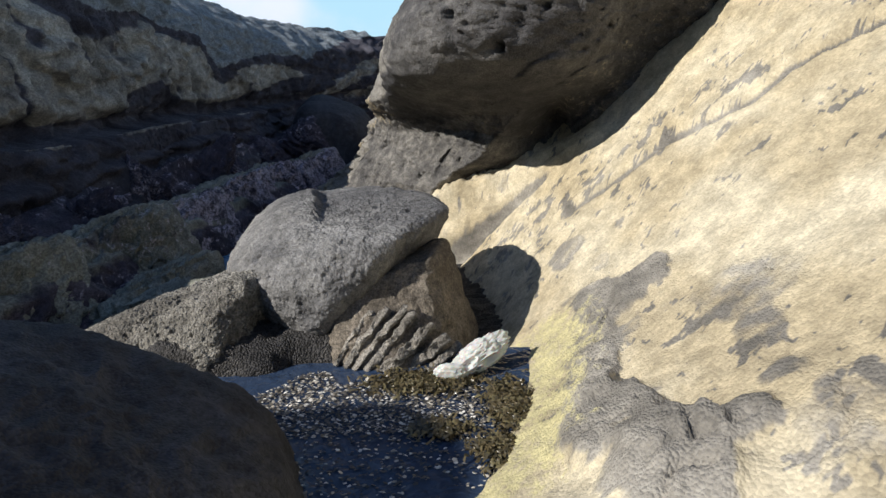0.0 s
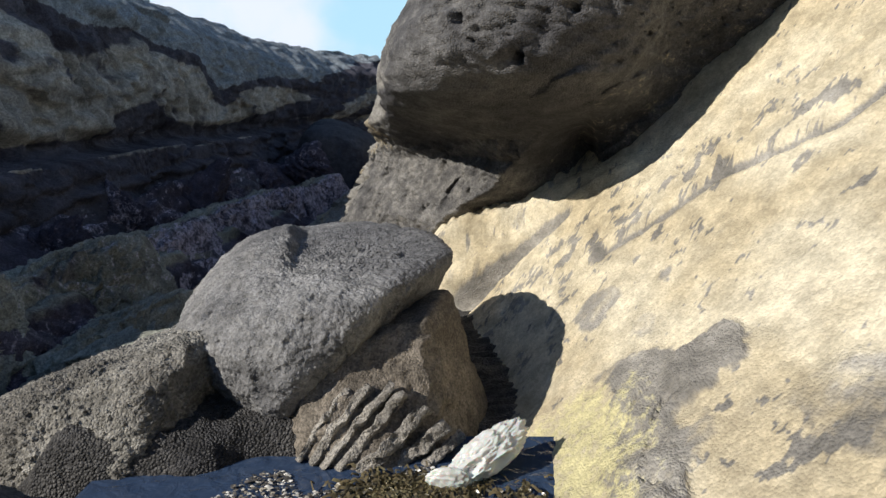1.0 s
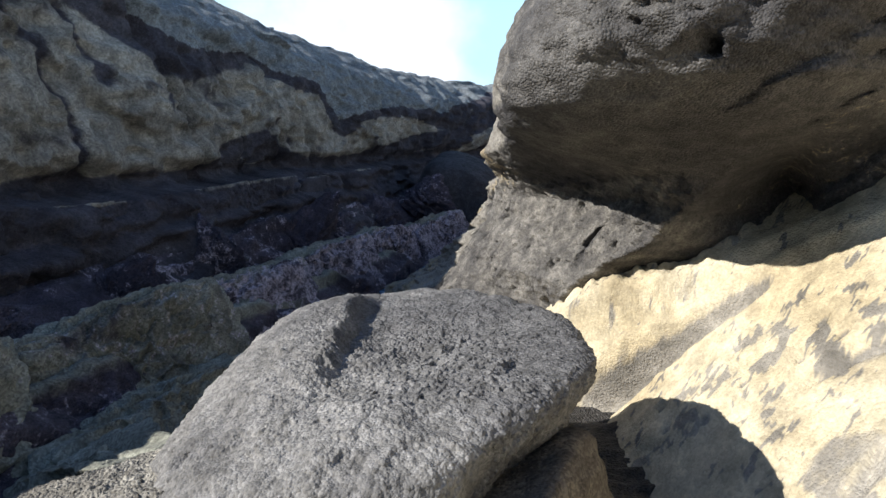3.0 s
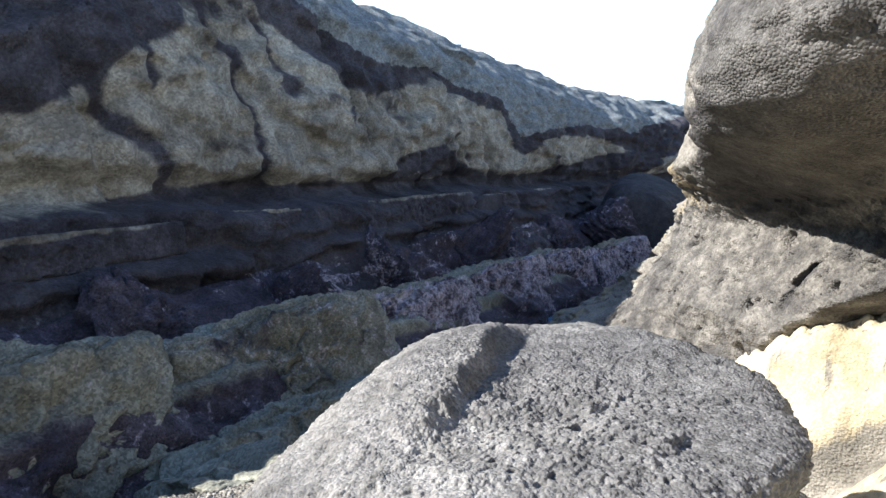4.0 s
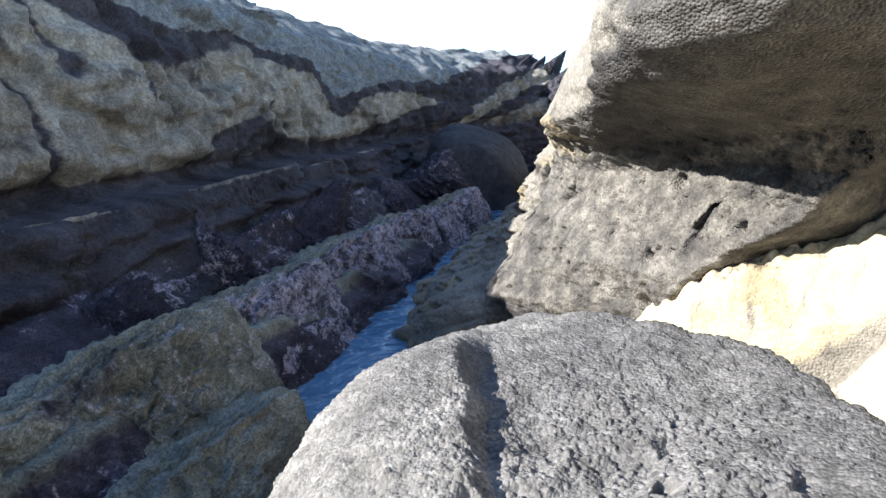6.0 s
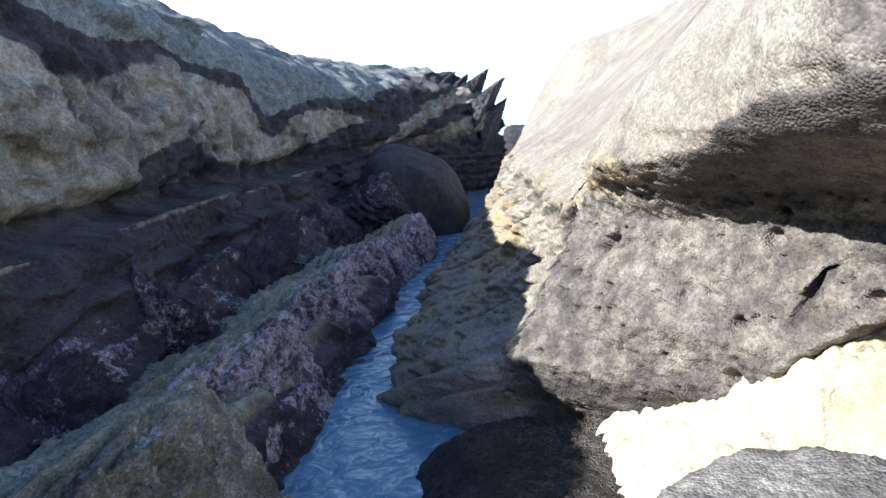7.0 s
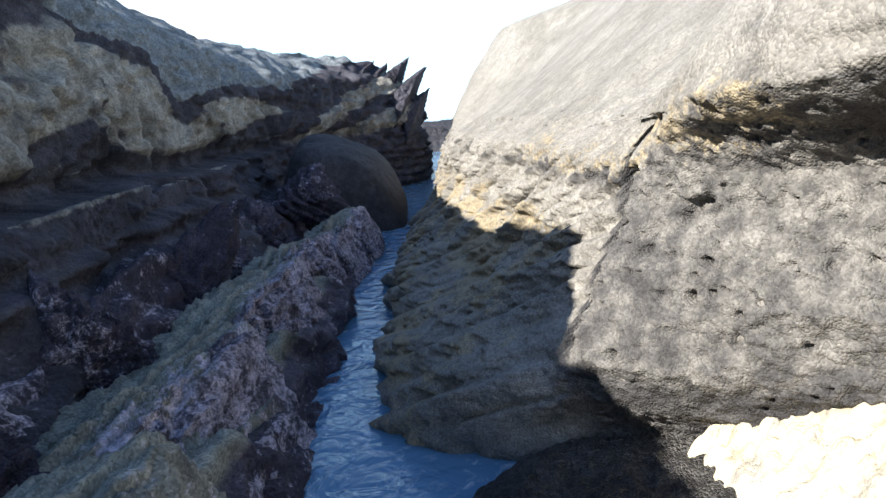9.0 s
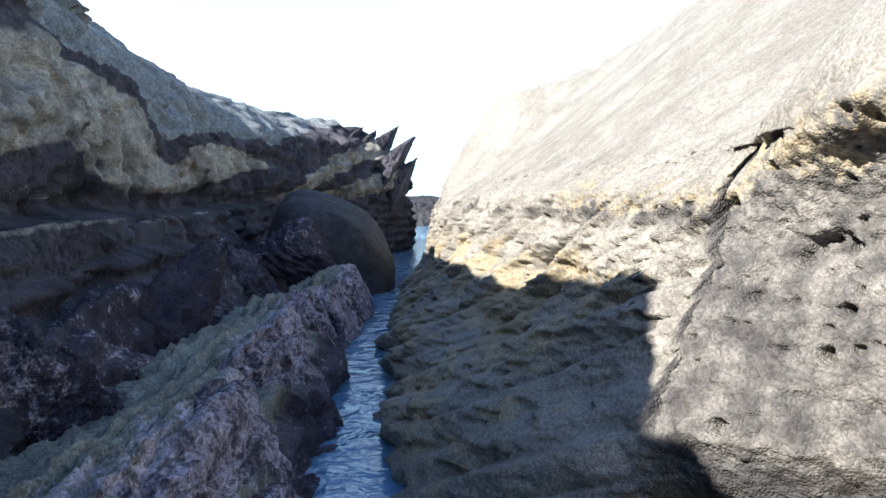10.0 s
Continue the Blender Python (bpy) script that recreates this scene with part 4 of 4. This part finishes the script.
for args in ((3.2, 4.85, 0.97, 1.01, -3.2, 0.2, 350), (5.0, 6.55, 1.05, 1.0, -3.25, 0.22, 355), (6.75, 8.85, 1.05, 1.07, -3.22, 0.32, 360), (8.98, 12.6, 1.04, 1.06, -3.2, 0.3, 365)):
    tagged(ledge_block(*args), "dark smooth-faced ledge block jutting from the cliff, with a pale lip", "rock", group="ledge blocks under the cliff")
for k, (px, py, pz, r) in enumerate(((-2.95, 4.3, 0.5, 0.26), (-2.92, 5.4, 0.46, 0.27), (-2.95, 6.6, 0.42, 0.28), (-2.92, 7.8, 0.4, 0.28), (-2.9, 9.0, 0.4, 0.3), (-2.75, 10.3, 0.42, 0.32), (-2.42, 11.3, 0.68, 0.22))):
    c = (px, py, pz - r * 0.5)
    random.seed(700 + k)
    faces = []
    for _ in range(11):
        v = Vector((random.uniform(-1, 1), random.uniform(-1, 1), random.uniform(-0.7, 1))).normalized()
        faces.append((tuple(v), tuple(Vector(c) + v * r * random.uniform(0.75, 1.1))))
    faces.append(((0, 0, -1), (px, py, pz - 2 * r)))
    faces += [((0, 1, 0), (px, py + r * 1.7, pz)), ((0, -1, 0), (px, py - r * 1.7, pz))]
    tagged(boulder("rock", c, faces, SHORE, n=60, sharp=12, rough=(0.07, 0.05, 0.022), seed=400 + 7 * k, strata=((0.6, -0.1, 0.8), 0.09, 0.045), attrs=lambda V: {"bed": 0.0 * V[:, 2], "crust": 0.28 + 0.25 * fbm(V, 2.5, 3, 0.5, 33)}),
           "broken dark rock lying at the cliff foot", "rock", group="rocks at the cliff foot")


# ---- jagged blades at the far end of the cliff ----
for k, (px, pz, tall, lean) in enumerate(((-1.75, 2.30, 0.06, 0.4), (-1.45, 2.24, 0.08, 0.35), (-1.06, 2.26, 0.14, 0.45), (-0.78, 2.02, 0.12, 0.5), (-0.66, 1.66, 0.08, 0.4))):
    py = 17.75 + 0.12 * (k % 3)
    tip = (px + lean * tall, py, pz + tall)
    faces = [((1, -0.25, -lean), tip), ((-1, -0.2, lean * 0.25), (px - 0.34, py, pz)), ((0.1, -1, 0.35), (px, py - 0.16, pz)), ((0, 1, 0.15), (px, py + 0.5, pz)),
             ((-0.5, -0.1, 0.8), (tip[0] - 0.01, py, tip[2])), ((0, 0, -1), (px, py, pz - 0.9))]
    tagged(boulder("rock", (px - 0.03, py, pz - 0.2), faces, CLIFF, n=24, sharp=40, rough=(0.03, 0.05, 0.03), seed=500 + 9 * k, attrs=lambda V: {"bed": 0.2 + 0.4 * fbm(V, 3, 3, 0.5, 9), "crust": 0 * V[:, 2]}),
           "jagged upright spur of dark bedded rock on the cliff end", "rock", group="spurs on the cliff end").data.polygons.foreach_set("use_smooth", np.zeros(6 * 23 * 23, bool))
tagged(boulder("sea_rock", (0.9, 31.0, 0.3), [((0, -0.3, 1), (0.9, 31, 0.85)), ((1, 0, 0.4), (2.2, 31, 0.4)), ((-1, 0, 0.4), (-0.2, 31, 0.4)), ((0, -1, 0.3), (0.9, 29.9, 0.4)), ((0, 1, 0), (1, 32.2, 0.4)), ((0, 0, -1), (1, 31, -0.6))],
               DARK, n=30, rough=(0.15, 0.08, 0.02), seed=560), "low dark rock standing in the open sea", "rock")


# ---- bedded outcrop at the foot of the large boulder ----
outcrop = tagged(new("rock_outcrop"), "pale brown outcrop of thin tilted beds below the large boulder", "rock")
outcrop.matrix_basis = Matrix.Translation((-0.15, 2.5, 0.3))
body = boulder("bed_body", (-0.15, 2.85, 0.45), [
    ((0.15, -0.72, 0.68), (-0.12, 2.62, 0.53)), ((1, -0.25, 0.3), (-0.03, 2.72, 0.62)), ((-0.3, 0, 1), (-0.1, 2.8, 0.74)), ((-1, -0.3, 0.2), (-0.5, 2.75, 0.5)),
    ((0, 1, 0), (-0.1, 3.2, 0.5)), ((0, 0, -1), (-0.1, 2.8, 0.1)), ((-0.5, -0.8, 0.1), (-0.36, 2.55, 0.5)), ((0.6, -0.75, 0.3), (-0.06, 2.57, 0.5)),
], BROWN, n=70, sharp=14, rough=(0.03, 0.02, 0.006), seed=590)
body.parent = outcrop
body.matrix_parent_inverse = outcrop.matrix_basis.inverted()
for k, (a, b, wide, deep) in enumerate((
        ((-0.42, 2.53, 0.40), (-0.27, 2.62, 0.60), 0.012, 0.05), ((-0.38, 2.51, 0.40), (-0.20, 2.62, 0.61), 0.016, 0.06), ((-0.34, 2.50, 0.39), (-0.13, 2.62, 0.62), 0.014, 0.06),
        ((-0.29, 2.50, 0.38), (-0.09, 2.61, 0.59), 0.017, 0.065), ((-0.22, 2.48, 0.38), (-0.02, 2.57, 0.56), 0.022, 0.07), ((-0.14, 2.50, 0.36), (0.04, 2.58, 0.50), 0.024, 0.06), ((-0.05, 2.53, 0.36), (0.09, 2.60, 0.46), 0.022, 0.06))):
    a, b = Vector(a), Vector(b)
    u = (b - a).normalized()
    w3 = Vector((0.15, -0.75, 0.6))
    w3 = (w3 - u * w3.dot(u)).normalized()
    v = w3.cross(u)
    half = ((b - a).length / 2, wide * 0.8, deep * 0.5)
    D, Q = ball_sheet(26)
    total = 0
    for axis, hl in zip((u, v, w3), half):
        total = total + np.abs(D @ np.array(axis)) ** 12 / hl ** 12
    V = np.array((a + b) / 2) + D * (total ** (-1 / 12))[:, None]
    V = V + np.array(w3) * (0.05 * fbm(V, 10, 4, 0.7, 600 + k))[:, None] + np.array(v) * (0.024 * fbm(V, 14, 3, 0.6, 620 + k))[:, None]
    mesh_ob("bed_plate", V, Q, BEDS, parent=outcrop)


# ---- crumpled bag ----
def plastic(name):
    m = bpy.data.materials.new(name)
    m.use_nodes = True
    n, l = m.node_tree.nodes, m.node_tree.links
    b = n["Principled BSDF"]
    b.inputs["Base Color"].default_value = (0.60, 0.61, 0.58, 1)
    b.inputs["Roughness"].default_value = 0.35
    b.inputs["Subsurface Weight"].default_value = 0.15
    t = n.new("ShaderNodeTexNoise")
    l.new(n.new("ShaderNodeNewGeometry").outputs["Position"], t.inputs["Vector"])
    t.inputs["Scale"].default_value, t.inputs["Detail"].default_value = 38.0, 4.0
    bump = n.new("ShaderNodeBump")
    bump.inputs["Strength"].default_value, bump.inputs["Distance"].default_value = 0.3, 0.02
    l.new(t.outputs[0], bump.inputs["Height"])
    l.new(bump.outputs[0], b.inputs["Normal"])
    return m


D, Q = ball_sheet(48)
V = D * (0.115, 0.045, 0.04)
V = V * (1 + 0.38 * ridged(D, 1.8, 3, 650) + 0.16 * ridged(D, 4.5, 3, 651))[:, None]
turn = np.array(Matrix.Rotation(radians(42), 3, "Z") @ Matrix.Rotation(radians(-17), 3, "Y"))
V = V @ turn.T + (0.16, 2.47, 0.46)
V[:, 2] = np.maximum(V[:, 2], 0.385)
tagged(mesh_ob("plastic_bag", V, Q, plastic("white_plastic")), "crumpled white plastic bag lying between boulder and slab", "bag")


# ---- shell gravel with ripple glints, and weed in the pool ----
def island_material(name, colours, rough):
    m = bpy.data.materials.new(name)
    m.use_nodes = True
    n, l = m.node_tree.nodes, m.node_tree.links
    b = n["Principled BSDF"]
    b.inputs["Roughness"].default_value = rough
    r = n.new("ShaderNodeValToRGB")
    l.new(n.new("ShaderNodeNewGeometry").outputs["Random Per Island"], r.inputs[0])
    r.color_ramp.interpolation = "CONSTANT"
    e = r.color_ramp.elements
    while len(e) < len(colours):
        e.new(0.5)
    for k, c in enumerate(colours):
        e[k].position, e[k].color = k / len(colours), (*c, 1)
    l.new(r.outputs[0], b.inputs["Base Color"])
    return m


bag = bpy.data.objects["plastic_bag"]
D, Q = ball_sheet(16)
V = D * (0.05, 0.012, 0.03) * (1 + 0.3 * ridged(D, 2.5, 2, 655))[:, None]
mesh_ob("handle", V + (0.045, 2.36, 0.44), Q, bag.data.materials[0], parent=bag)
rng = np.random.default_rng(7)
# white flakes also stand in for glints on the water
SHELLS_AND_GLINTS = island_material("gravel_and_glints", [(0.66, 0.64, 0.60), (0.09, 0.08, 0.07), (0.30, 0.27, 0.22), (0.06, 0.055, 0.05), (0.12, 0.105, 0.09), (0.48, 0.45, 0.40), (0.16, 0.14, 0.11), (0.05, 0.05, 0.05)], 0.5)
V, Q = [], []
ring = np.array([(math.cos(a), math.sin(a)) for a in np.linspace(0, 2 * math.pi, 6)[:-1]])
for k in range(11000):
    px, py = rng.uniform(-0.80, 0.34), rng.uniform(1.5, 2.50)
    if ((px + 0.22) / 0.58) ** 2 + ((py - 2.04 - 0.1 * px) / 0.42) ** 2 + 0.5 * float(vnoise(np.array([[px * 6, py * 6, 0.0]]), 9)[0]) > 1:
        continue
    r = rng.uniform(0.003, 0.009)
    if py < 1.98 + 0.1 * px and rng.uniform() < 0.75:
        continue
    a, tip = rng.uniform(0, 6.28), rng.normal(0, 0.25, 2)
    c, sn = math.cos(a), math.sin(a)
    p = ring @ np.array(((c, sn), (-sn, c))) * (r, r * rng.uniform(0.5, 0.9))
    z0 = 0.402 + rng.uniform(0, 0.008)
    base = len(V)
    V += [(px + q[0], py + q[1], z0 + q @ tip) for q in p]
    V.append((px, py, z0 + r * 0.45))
    Q += [(base + i, base + (i + 1) % 5, base + 5) for i in range(5)]
tagged(mesh_ob("gravel_and_glints", V, Q, SHELLS_AND_GLINTS), "white and dark shell gravel washed over the pool edge, with white ripple glints", "gravel", kind="stuff")

WEED = island_material("brown_weed", [(0.085, 0.066, 0.032), (0.115, 0.09, 0.045), (0.06, 0.05, 0.028), (0.13, 0.11, 0.055)], 0.3)
V, Q = [], []
for cx, cy, rx, ry, count in ((-0.06, 2.34, 0.20, 0.10, 1100), (0.26, 2.15, 0.09, 0.20, 700), (0.02, 1.98, 0.10, 0.06, 260), (0.20, 1.85, 0.08, 0.12, 320)):
    for k in range(count):
        px, py = cx + rng.normal(0, rx * 0.45), cy + rng.normal(0, ry * 0.45)
        a, long, wide = rng.uniform(0, 6.28), rng.uniform(0.012, 0.045), rng.uniform(0.002, 0.006)
        d, n2 = np.array((math.cos(a), math.sin(a))), np.array((-math.sin(a), math.cos(a)))
        base = len(V)
        for i in range(4):
            p = np.array((px, py)) + d * long * i / 3 + n2 * 0.012 * math.sin(i * 1.3 + k)
            z0 = 0.408 + 0.018 * math.sin(math.pi * i / 3) * rng.uniform(0.3, 1)
            V += [(*(p + n2 * wide), z0), (*(p - n2 * wide), z0 + 0.004)]
        Q += [(base + 2 * i, base + 2 * i + 1, base + 2 * i + 3, base + 2 * i + 2) for i in range(3)]
tagged(mesh_ob("seaweed", V, Q, WEED), "brown seaweed mats at the pool edge", "seaweed", kind="stuff")
